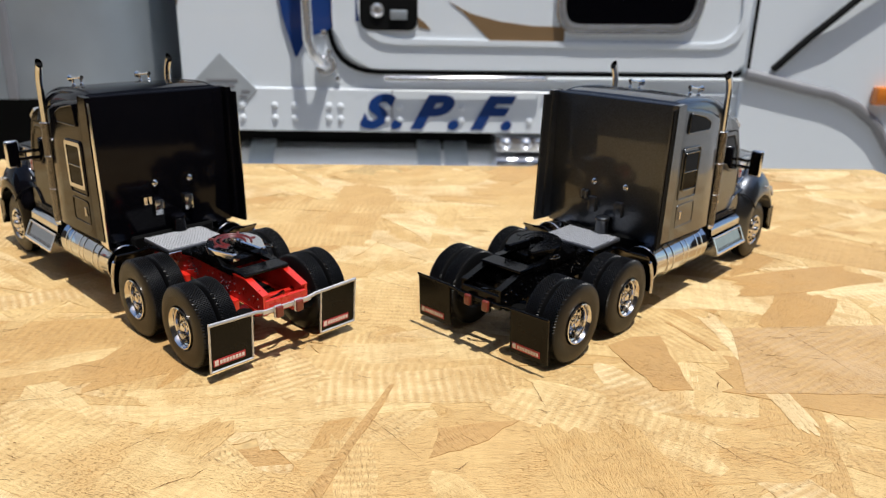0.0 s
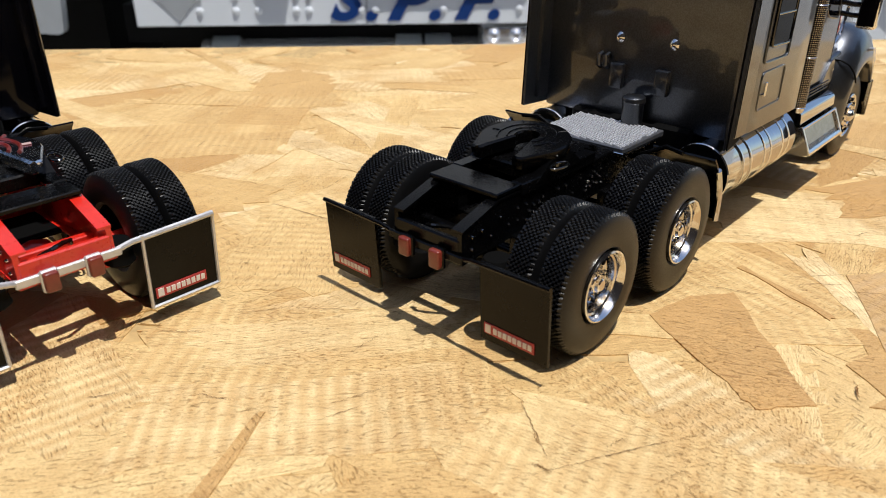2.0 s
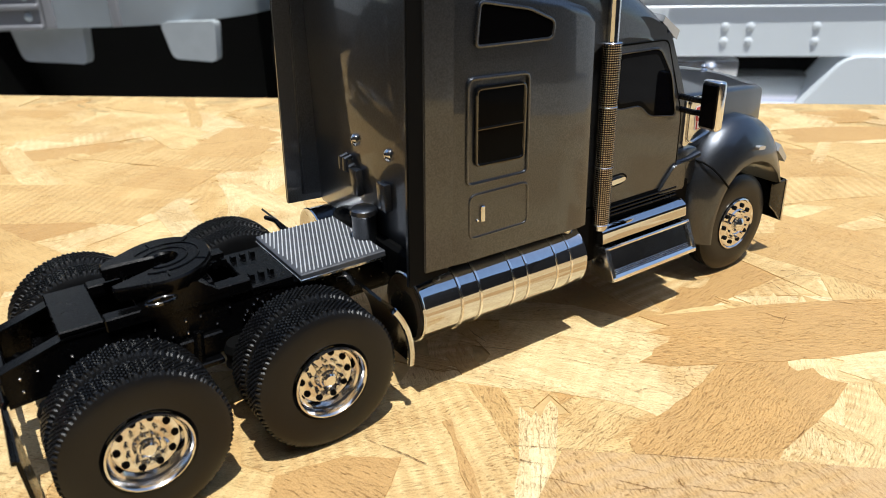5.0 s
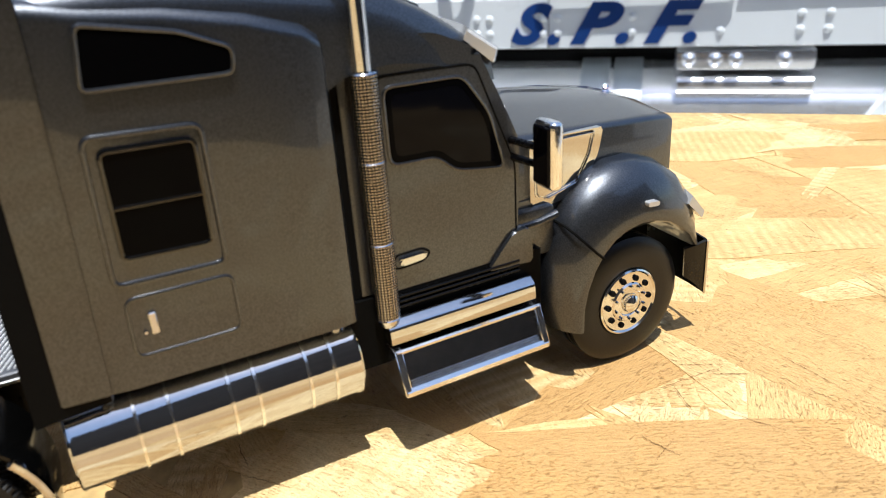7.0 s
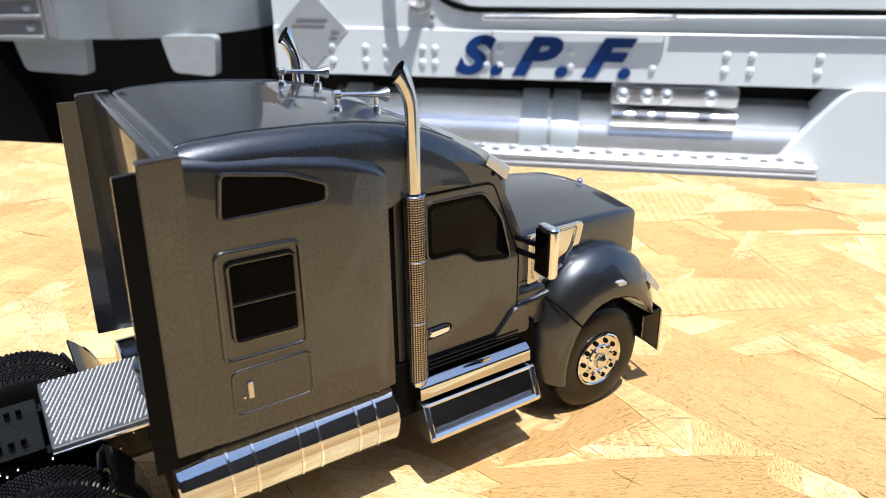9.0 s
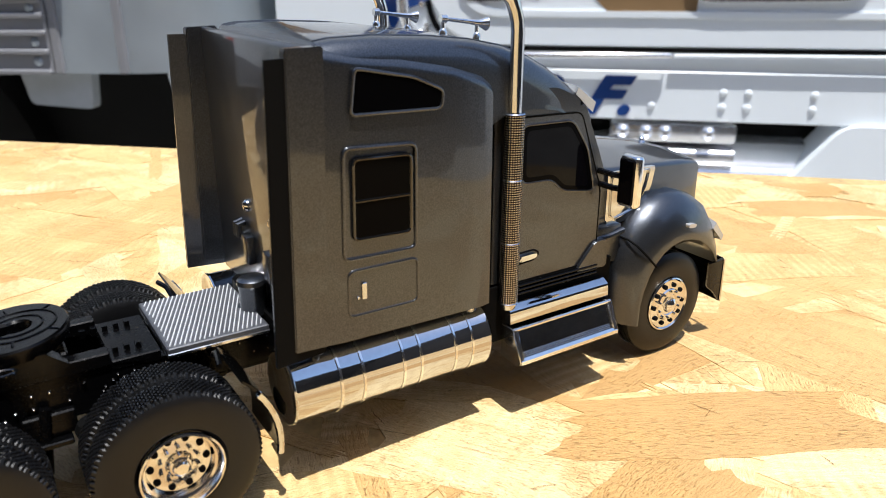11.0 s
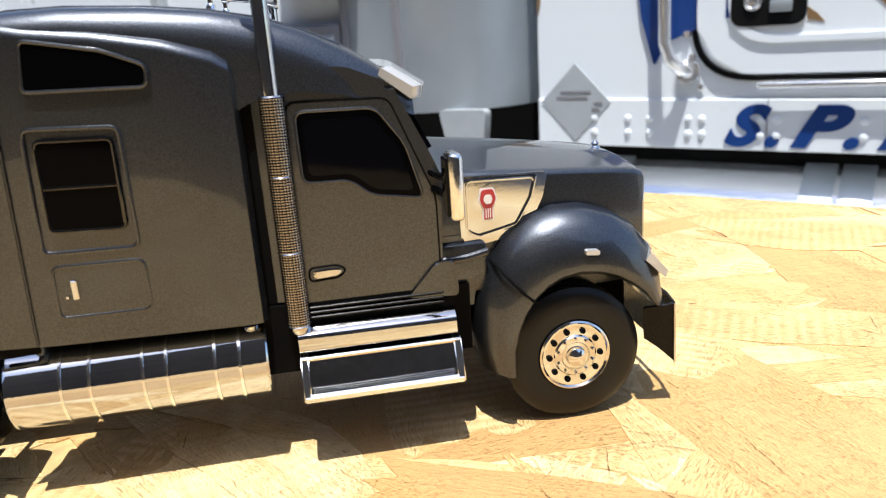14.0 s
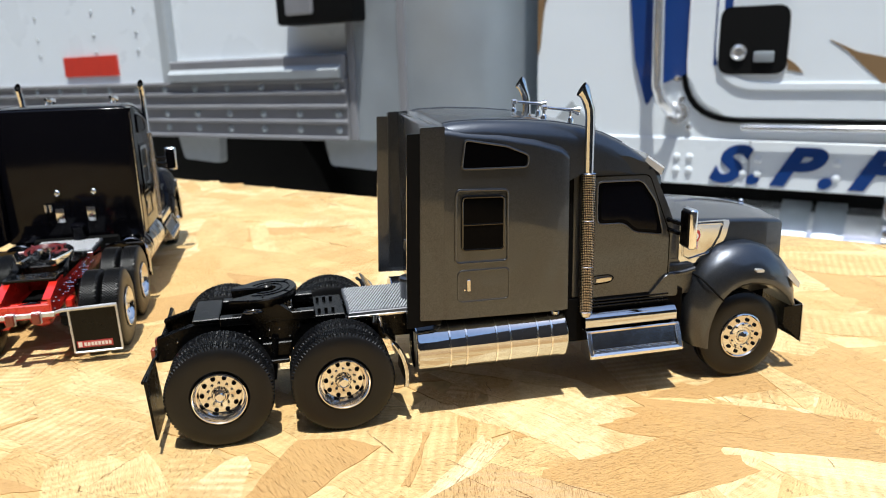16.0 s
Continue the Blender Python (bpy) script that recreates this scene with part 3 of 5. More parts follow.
        if P["chrome_windows"]:
            b = B(); hoop(b, soft(grown(gl, 0.0020), 0.0016), soft(grown(gl, 0.0001), 0.0012), sg * 0.0374, sg * 0.0389)
            part("window_frame", b, CHROME, p, "chrome window frame")
        else:
            b = B(); bead(b, soft(grown(gl, 0.0001), 0.0014), sg * 0.0386, 0.00042)
            part("window_frame", b, BEAD, p, "gloss black window bead")
        b = B(); slab(b, soft(gl, 0.0012), sg * 0.0370, sg * 0.0386)
        part("sleeper_window", b, BLACKW, root, "black two-part sleeper window")
        b = B(); tube(b, [(sg * 0.0386, 0.0862, 0.0696), (sg * 0.0386, 0.1008, 0.0692)], 0.00036, 8)
        part("window_bar", b, BEAD, p)
        b = B(); bead(b, soft(lk, 0.0018), sg * 0.0381, 0.00036)
        k = part("locker_door", b, trim, root, "outlined locker door below the window")
        b = B(); box(b, (min(sg * 0.0376, sg * 0.0388), 0.0874, 0.0455), (max(sg * 0.0376, sg * 0.0388), 0.0887, 0.0498), 0.0002, 1)
        part("locker_latch", b, CHROME, k, "small chrome latch")
        b = B(); lathe(b, [(0, 0.0004), (0.0005, 0.0003)], (sg * 0.0382, 0.0864, 0.0462), seg=8, sign=sg)
        part("locker_lock", b, CHROME, k)
    # rear wall of the sleeper with its fittings
    b = B(); box(b, (-0.0362, 0.0762, 0.0325), (0.0362, 0.0785, 0.1034), 0.0012, 3)
    for v in b.verts:
        if v.co.z > 0.09:
            v.co.x *= 1 - (v.co.z - 0.09) * 1.0
    part("rear_wall", b, paint, root, P["paint_label"] + " rear wall of the sleeper")
    for sg in (1, -1):
        b = B()
        rings(b, [[(sg * 0.0355, 0.0780, z), (sg * 0.0365, 0.0780, z), (sg * 0.0382, y, z), (sg * 0.0374, y, z)] for y, z in ((0.0655, 0.0338), (0.0667, 0.0700), (0.0679, 0.1000), (0.0680, 0.1014))])
        e = part("side_extender", b, paint, root, P["paint_label"] + " side extender behind the sleeper")
        b = B()
        rings(b, [[(sg * 0.0367, 0.0780, z), (sg * 0.0371, 0.0780, z), (sg * 0.0388, y, z), (sg * 0.0384, y, z)] for y, z in ((0.0655, 0.0339), (0.0680, 0.1013))])
        part("rubber_edge", b, MATT if not P["chrome_windows"] else CHROME2, e)
    b = B()
    for sg in (1, -1):
        lathe(b, [(0, 0.0018), (0.0007, 0.0017), (0.0013, 0.0011), (0.0015, 0.0003)], (0.0025 + sg * 0.0097, 0.0763, 0.0592), "y", 16, -1)
        k = part("round_knob", b, WHEELS, root, "round chrome knob on the rear wall")
        b = B()
        gx = 0.0016 + sg * 0.0083
        box(b, (gx - 0.0024, 0.0740, 0.0432), (gx + 0.0024, 0.0764, 0.0512), 0.0006)
        part("rear_grip", b, P["fitting"], root, "upright grip on the rear wall")
        b = B()
    for k in (0, 1):
        tube(b, [(-0.0138 + 0.0026 * k, 0.0763, 0.0532), (-0.0138 + 0.0026 * k, 0.0744, 0.0530), (-0.0138 + 0.0026 * k, 0.0742, 0.0500), (-0.0138 + 0.0026 * k, 0.0763, 0.0490)], 0.0009, 8)
    part("hose_coupling", b, P["fitting"], root, "pair of hose couplings")
    b = B(); lathe(b, [(0, 0.0036), (0.0078, 0.0036), (0.0084, 0.0040), (0.0096, 0.0038), (0.0102, 0.0030), (0.0103, 0.0008)], (0.0022, 0.0725, 0.0325), "z", 24)
    part("air_canister", b, P["canister"], root, "small round canister below the rear wall")


def make_front(root, P):
    paint = P["paint"]
    # bonnet
    b = B()
    st = [(0.1660, 0.0296, 0.0636, 0.0674), (0.1700, 0.0295, 0.0636, 0.0674), (0.1850, 0.0283, 0.0624, 0.0658), (0.2000, 0.0268, 0.0611, 0.0639), (0.2120, 0.0254, 0.0600, 0.0622), (0.2200, 0.0243, 0.0590, 0.0608), (0.2224, 0.0236, 0.0580, 0.0596), (0.2234, 0.0222, 0.0566, 0.0580)]
    rings(b, [section(y, w + 0.0004, w, 0.0300, zs - 0.0016, zt, 0.0030, 0.0016, 5) for y, w, zs, zt in st])
    part("bonnet", b, paint, root, P["paint_label"] + " tapering bonnet", 30)
    b = B(); lathe(b, [(0, 0.0016), (0.001, 0.0014), (0.0016, 0.0008), (0.0022, 0.0012), (0.0030, 0.0004)], (0, 0.2185, 0.0600), "z", 14)
    part("bonnet_ornament", b, CHROME, root, "small chrome bonnet ornament")
    b = B(); box(b, (-0.0180, 0.2218, 0.0260), (0.0180, 0.2250, 0.0566), 0.0012)
    part("grille", b, CHROME, root, "chrome radiator grille surround")
    # chrome side plates with badge
    emb = [(0.0010, 0.0622), (0.0256, 0.0611), (0.0242, 0.0552), (0.0192, 0.0466), (0.0050, 0.0450), (0.0012, 0.0466)]
    inn = [(0.0035, 0.0606), (0.0214, 0.0599), (0.0202, 0.0556), (0.0162, 0.0496), (0.0060, 0.0478), (0.0036, 0.0490)]
    for sg in (1, -1):
        m = Matrix.Translation((sg * 0.0290, 0.1720, 0)) @ Matrix.Rotation(sg * radians(5.0), 4, "Z") @ Matrix.Diagonal((1, 0.92, 1, 1))
        b = B(); slab(b, soft(emb, 0.0008), 0, sg * 0.0016)
        bmesh.ops.bevel(b, geom=[e for e in b.edges if abs(e.verts[0].co.x) > 0.001 and abs(e.verts[1].co.x) > 0.001], offset=0.0005, segments=2, affect="EDGES")
        bmesh.ops.transform(b, matrix=m, verts=b.verts)
        p = part("bonnet_side_plate", b, CHROME, root, "chrome plate on the bonnet side")
        b = B(); hoop(b, soft(grown(inn, 0.0010), 0.0012), soft(inn, 0.0008), sg * 0.0012, sg * 0.0022)
        bmesh.ops.bevel(b, geom=[e for e in b.edges if abs(e.verts[0].co.x) > 0.002 and abs(e.verts[1].co.x) > 0.002], offset=0.0004, segments=2, affect="EDGES")
        bmesh.ops.transform(b, matrix=m, verts=b.verts)
        part("plate_ridge", b, CHROME, p)
        b = B()
        slab(b, soft(grown([(0.0052, 0.0575), (0.0082, 0.0575), (0.0090, 0.0552), (0.0078, 0.0530), (0.0079, 0.0504), (0.0056, 0.0504), (0.0056, 0.0530), (0.0046, 0.0552)], 0.0004), 0.0004), sg * 0.0013, sg * 0.0018)
        bmesh.ops.transform(b, matrix=m @ Matrix.Translation((0, 0.0020, 0.0010)), verts=b.verts)
        part("badge_rim", b, LABELW, p)
        b = B()
        slab(b, soft([(0.0052, 0.0575), (0.0082, 0.0575), (0.0090, 0.0552), (0.0078, 0.0530), (0.0056, 0.0530), (0.0046, 0.0552)], 0.0006), sg * 0.0014, sg * 0.0021)
        slab(b, [(0.0058, 0.0532), (0.0077, 0.0532), (0.0079, 0.0504), (0.0056, 0.0504)], sg * 0.0014, sg * 0.0021)
        bmesh.ops.transform(b, matrix=m @ Matrix.Translation((0, 0.0020, 0.0010)), verts=b.verts)
        q = part("badge", b, LABELR, p, "small red and white badge")
        b = B()
        for k in range(3):
            slab(b, [(0.00595 + 0.0006 * k, 0.0530), (0.0062 + 0.0006 * k, 0.0530), (0.0062 + 0.0006 * k, 0.0507), (0.00595 + 0.0006 * k, 0.0507)], sg * 0.0020, sg * 0.0023)
        slab(b, soft([(0.0060, 0.0563), (0.0075, 0.0563), (0.0080, 0.0552), (0.0074, 0.0541), (0.0061, 0.0541), (0.0055, 0.0552)], 0.0003), sg * 0.0020, sg * 0.0023)
        bmesh.ops.transform(b, matrix=m @ Matrix.Translation((0, 0.0020, 0.0010)), verts=b.verts)
        part("badge_mark", b, LABELW, p)
    # mudguards
    outer = [(0.1770, 0.0136), (0.1748, 0.0240), (0.1758, 0.0328), (0.1793, 0.0408), (0.1842, 0.0467), (0.1900, 0.0508), (0.1965, 0.0526), (0.2038, 0.0524), (0.2108, 0.0503), (0.2168, 0.0463), (0.2216, 0.0404), (0.2242, 0.0333), (0.2246, 0.0262)]
    inner = [(0.1837, 0.0128), (0.1839, 0.0190), (0.1850, 0.0237), (0.1868, 0.0282), (0.1893, 0.0320), (0.1922, 0.0346), (0.1955, 0.0363), (0.2000, 0.0372), (0.2045, 0.0368), (0.2090, 0.0355), (0.2130, 0.0333), (0.2170, 0.0303), (0.2206, 0.0258)]
    for sg in (1, -1):
        b = B()
        loops = []
        for i, ((oy, oz), (iy, iz)) in enumerate(zip(outer, inner)):
            f = i / (len(outer) - 1)
            xo = 0.0392 - 0.0016 * max(0.0, f - 0.7) / 0.3
            mid = lambda t: (oy + (iy - oy) * t, oz + (iz - oz) * t)
            ring = [(xo - 0.0012, *mid(1.0)), (xo, *mid(0.93)), (xo + 0.0001, *mid(0.78)), (xo - 0.0010, *mid(0.54)), (xo - 0.0031, *mid(0.27)), (xo - 0.0062, *mid(0.07)), (xo - 0.0100, *mid(0.0)), (0.0170, *mid(0.03)), (0.0170, *mid(0.9))]
            loops.append([(sg * x, y, z) for x, y, z in ring])
        rings(b, loops)
        g = part("mudguard", b, paint, root, P["paint_label"] + " rounded front mudguard", 40)
        # joint between the rear leg and the arch of the guard
        b = B()
        tube(b, [(sg * x, y, z) for x, y, z in ((0.0300, 0.1800, 0.0412), (0.0342, 0.1803, 0.0410), (0.0372, 0.1815, 0.0395), (0.0389, 0.1840, 0.0366), (0.0395, 0.1866, 0.0338), (0.0393, 0.1888, 0.0318))], 0.00034, 6)
        part("guard_joint", b, MATT, g)
        b = B()
        slab(b, soft([(0.2012, 0.0424), (0.2046, 0.0421), (0.2047, 0.0433), (0.2013, 0.0436)], 0.0005), sg * 0.0375, sg * 0.0401)
        part("marker_lamp", b, LENS, g, "small clear marker lamp")
        b = B()
        rings(b, [[(sg * x, y, z) for x, y, z in q] for q in (((0.0368, 0.2190, 0.0402), (0.0368, 0.2236, 0.0350), (0.0368, 0.2230, 0.0332), (0.0368, 0.2178, 0.0382)), ((0.0300, 0.2212, 0.0408), (0.0300, 0.2250, 0.0348), (0.0300, 0.2246, 0.0326), (0.0300, 0.2192, 0.0380)), ((0.0220, 0.2210, 0.0410), (0.0220, 0.2254, 0.0345), (0.0220, 0.2244, 0.0322), (0.0220, 0.2190, 0.0380)))])
        part("headlight", b, LENS, g, "clear wrap-round headlight")
        b = B()
        rings(b, [[(sg * x, y, z) for x, y, z in ((xx, yy, 0.0262), (xx - 0.0012, yy + 0.0008, 0.0262), (xx - 0.0012, yy + 0.0012, zz - 0.0004), (xx, yy + 0.0004, zz))] for xx, yy, zz in ((0.0380, 0.2165, 0.0182), (0.0380, 0.2205, 0.0150), (0.0374, 0.2252, 0.0104), (0.0300, 0.2266, 0.0100), (0.0, 0.2272, 0.0100))])
        part("bumper_end", b, BLACK, root, "dark curved bumper end")
        b = B()
        tube(b, [(sg * 0.0376, 0.2252, 0.0262), (sg * 0.0376, 0.2254, 0.0190), (sg * 0.0376, 0.2256, 0.0104)], 0.0003, 8)
        part("bumper_edge", b, CHROME, root)
        b = B(); box(b, (min(sg * 0.017, sg * 0.0215), 0.180, 0.0150), (max(sg * 0.017, sg * 0.0215), 0.218, 0.0380))
        part("wheel_housing", b, MATT, root)
        # mirror
        b = B(); box(b, (min(sg * 0.0388, sg * 0.0462), 0.1684, 0.0553), (max(sg * 0.0388, sg * 0.0462), 0.1718, 0.0703), 0.0013, 3)
        mi = part("door_mirror", b, CHROME2, root, "chrome door mirror on black arms")
        b = B(); box(b, (min(sg * 0.0396, sg * 0.0455), 0.1679, 0.0564), (max(sg * 0.0396, sg * 0.0455), 0.1686, 0.0692), 0.0003, 1)
        part("mirror_glass", b, GLASS, mi)
        b = B()
        for z in (0.0598, 0.0636):
            tube(b, [(sg * 0.0320, 0.1662, z + 0.001), (sg * 0.0365, 0.1690, z), (sg * 0.0400, 0.1700, z)], 0.0009, 8)
        part("mirror_arm", b, BLACK, mi)
    b = B(); box(b, (-0.0300, 0.1660, 0.0300), (0.0300, 0.1765, 0.0480))
    part("firewall", b, paint, root)
    for sg in (1, -1):
        b = B(); box(b, (min(sg * 0.0240, sg * 0.0322), 0.1655, 0.0340), (max(sg * 0.0240, sg * 0.0322), 0.1790, 0.0462), 0.0008, 2)
        part("cowl_side", b, paint, root)
        b = B(); rings(b, [[(sg * (x + 0.0012 * math.cos(a)), y, z + 0.0010 * math.sin(a)) for a in [2 * math.pi * k / 10 for k in range(10)]] for x, y, z in ((0.0318, 0.1665, 0.0425), (0.0320, 0.1740, 0.0428), (0.0326, 0.1790, 0.0440))])
        part("cowl_ridge", b, paint, root)


def make_fittings(root, P):
    for sg in (1, -1):
        # fuel tank
        X, Z, R = sg * 0.0296, 0.0236, 0.0096
        b = B(); lathe(b, [(0.0696, 0.0030), (0.0693, 0.0082), (0.0690, 0.0088), (0.0690, R - 0.0001), (0.0694, R + 0.0002), (0.0699, R), (0.1246, R), (0.1251, R + 0.0002), (0.1255, R - 0.0001), (0.1255, 0.0088), (0.1252, 0.0082), (0.1249, 0.003)], (X, 0, Z), "y", 40)
        t = part("fuel_tank", b, CHROME, root, "polished chrome fuel tank")
        for k, y in enumerate((0.0809, 0.0870, 0.0982, 0.1033, 0.1138, 0.1192)):
            b = B(); lathe(b, [(y - 0.0004, R - 0.0002), (y - 0.0003, R + 0.0003), (y + 0.0003, R + 0.0003), (y + 0.0004, R - 0.0002)], (X, 0, Z), "y", 40)
            part("tank_band", b, CHROME2, t)
        b = B(); tube(b, [(X + sg * 0.0030, 0.1222, Z + R - 0.0012), (X + sg * 0.0034, 0.1222, Z + R + 0.0003)], 0.0019, 16)
        part("filler_cap", b, CHROME, t)
        # side step: bright bar, framed slanted panel, studded lip
        b = B(); rings(b, [[(sg * x, y, z) for x, z in soft([(0.0220, 0.0316), (0.0352, 0.0316), (0.0376, 0.0302), (0.0380, 0.0262), (0.0220, 0.0256)], 0.0007, 3)] for y in (0.1326, 0.1697)])
        s = part("side_step", b, CHROME, root, "chrome side step with a slanted panel")
        at = lambda f, d=0.0: (0.0384 + 0.0041 * f + 0.9 * d, 0.0250 - 0.0084 * f + 0.44 * d)
        # chrome panel, its dark reflection painted by the darker base
        b = B()
        rings(b, [[(sg * x, y, z) for x, z in (at(0.02), at(0.98), (0.0395, 0.0156), (0.0335, 0.0156), (0.0335, 0.0252))] for y in (0.1336, 0.1688)])
        part("step_panel", b, STEPP, s, "chrome step panel with a dark reflection put into its colour")
        for y0, y1 in ((0.1326, 0.1343), (0.1684, 0.1702)):
            b = B()
            rings(b, [[(sg * x, y, z) for x, z in (at(-0.02, 0.0008), at(1.05, 0.0008), at(1.10, 0.0), (0.0396, 0.0154), (0.0335, 0.0154), (0.0335, 0.0254))] for y in (y0, y1)])
            bmesh.ops.bevel(b, geom=list(b.edges), offset=0.00025, segments=2, affect="EDGES")
            part("step_end", b, CHROME2, s)
        for f0, f1, nm in ((-0.02, 0.08, "step_top_rim"), (0.90, 1.10, "step_lip")):
            b = B()
            rings(b, [[(sg * x, y, z) for x, z in (at(f0, 0.0), at(f0, 0.0006), at((f0 + f1) / 2, 0.0009), at(f1, 0.0006), at(f1, -0.0006))] for y in (0.1330, 0.1698)])
            part(nm, b, CHROME2, s)
        b = B()
        for k in range(58):
            for r0 in range(3):
                x, z = at(0.74 + 0.055 * r0, 0.0)
                y = 0.1350 + 0.00057 * k + 0.00028 * (r0 % 2)
                vs = [b.verts.new((sg * (x + dx), y + dy, z + dz)) for dx, dy, dz in ((-0.0001, -0.00018, 0.0001), (-0.0001, 0.00018, 0.0001), (0.0001, 0.00018, -0.00015), (0.0001, -0.00018, -0.00015), (0.00028, 0, 0.00016))]
                for q in ((0, 1), (1, 2), (2, 3), (3, 0)):
                    b.faces.new((vs[q[0]], vs[q[1]], vs[4]))
        tagged(part("step_stud", b, CHROME2, s, smooth=10), kind="stuff")
        for z in (0.0330, 0.0342, 0.0354):
            b = B(); box(b, (min(sg * 0.024, sg * 0.0348), 0.1325, z), (max(sg * 0.024, sg * 0.0348), 0.1675, z + 0.0007), 0.0002, 1)
            part("kick_rib", b, BLACK, root)
        b = B(); box(b, (min(sg * 0.020, sg * 0.0335), 0.1250, 0.0200), (max(sg * 0.020, sg * 0.0335), 0.1740, 0.0368))
        part("step_bracket", b, MATT, root)
        # exhaust stack
        x, y = sg * 0.0354, 0.1333
        b = B()
        tube(b, [(x, y, 0.0320), (x, y, 0.0600), (x, y, 0.0900), (x, y, 0.1040), (x, y - 0.0003, 0.1066), (x, y - 0.0011, 0.1090), (x, y - 0.0023, 0.1114), (x, y - 0.0035, 0.1136)], 0.00175, 20, False)
        for v in b.verts:
            if v.co.z > 0.1119:
                v.co.z += (y - 0.0035 - v.co.y) * -0.9
        e = part("exhaust_pipe", b, CHROME, root, "chrome exhaust stack with pierced shield")
        b = B(); tube(b, [(x, y - 0.0024, 0.1116), (x, y - 0.0034, 0.1132)], 0.00155, 16)
        part("pipe_mouth", b, MATT, e)
        b = B()
        uvl = b.loops.layers.uv.new("UVMap")
        for k in range(32):
            a0, a1 = 2 * math.pi * k / 32, 2 * math.pi * (k + 1) / 32
            f = b.faces.new([b.verts.new((x + 0.0027 * math.cos(a), y + 0.0027 * math.sin(a), z)) for a, z in ((a0, 0.0325), (a1, 0.0325), (a1, 0.0844), (a0, 0.0844))])
            for lp, (a, z) in zip(f.loops, ((a0, 0.0325), (a1, 0.0325), (a1, 0.0844), (a0, 0.0844))):
                lp[uvl].uv = (a * 0.0027 * 0.967, z)
        bmesh.ops.remove_doubles(b, verts=b.verts, dist=1e-7)
        part("heat_shield", b, PIERCED, e, "pierced chrome heat shield")
        for z in (0.0325, 0.0500, 0.0672, 0.0842):
            b = B(); lathe(b, [(z - 0.0002, 0.0026), (z, 0.0029), (z + 0.0003, 0.0026)], (x, y, 0), "z", 24)
            part("shield_band", b, CHROME, e)
        b = B(); lathe(b, [(0.0303, 0.0012), (0.0307, 0.0021), (0.0316, 0.0025), (0.0326, 0.0025)], (x, y, 0), "z", 20)
        part("stack_foot", b, CHROME, e)
        for z in (0.045, 0.078):
            b = B(); tube(b, [(sg * 0.032, y - 0.001, z), (x, y, z)], 0.0006, 6)
            part("stack_clip", b, BLACK, e)
        # roof horn
        hx = sg * 0.0185
        b = B(); tube(b, [(hx, 0.1214, 0.1066), (hx, 0.1230, 0.1065), (hx, 0.1236, 0.1064), (hx, 0.1300, 0.1056), (hx, 0.1330, 0.1052), (hx, 0.1349, 0.1050), (hx, 0.1356, 0.1049), (hx, 0.1358, 0.1049)],
                      [0.0010, 0.0011, 0.0005, 0.0006, 0.0008, 0.0015, 0.0018, 0.0015], 16)
        h = part("roof_horn", b, CHROME2, root, "chrome air horn on the roof")
        for yy, zz in ((0.1222, 0.1066), (0.1326, 0.1052)):
            b = B(); lathe(b, [(zz - 0.0046, 0.0012), (zz - 0.0030, 0.0011), (zz - 0.0024, 0.0006), (zz, 0.0006)], (hx, yy, 0), "z", 10)
            part("horn_foot", b, CHROME2, h)


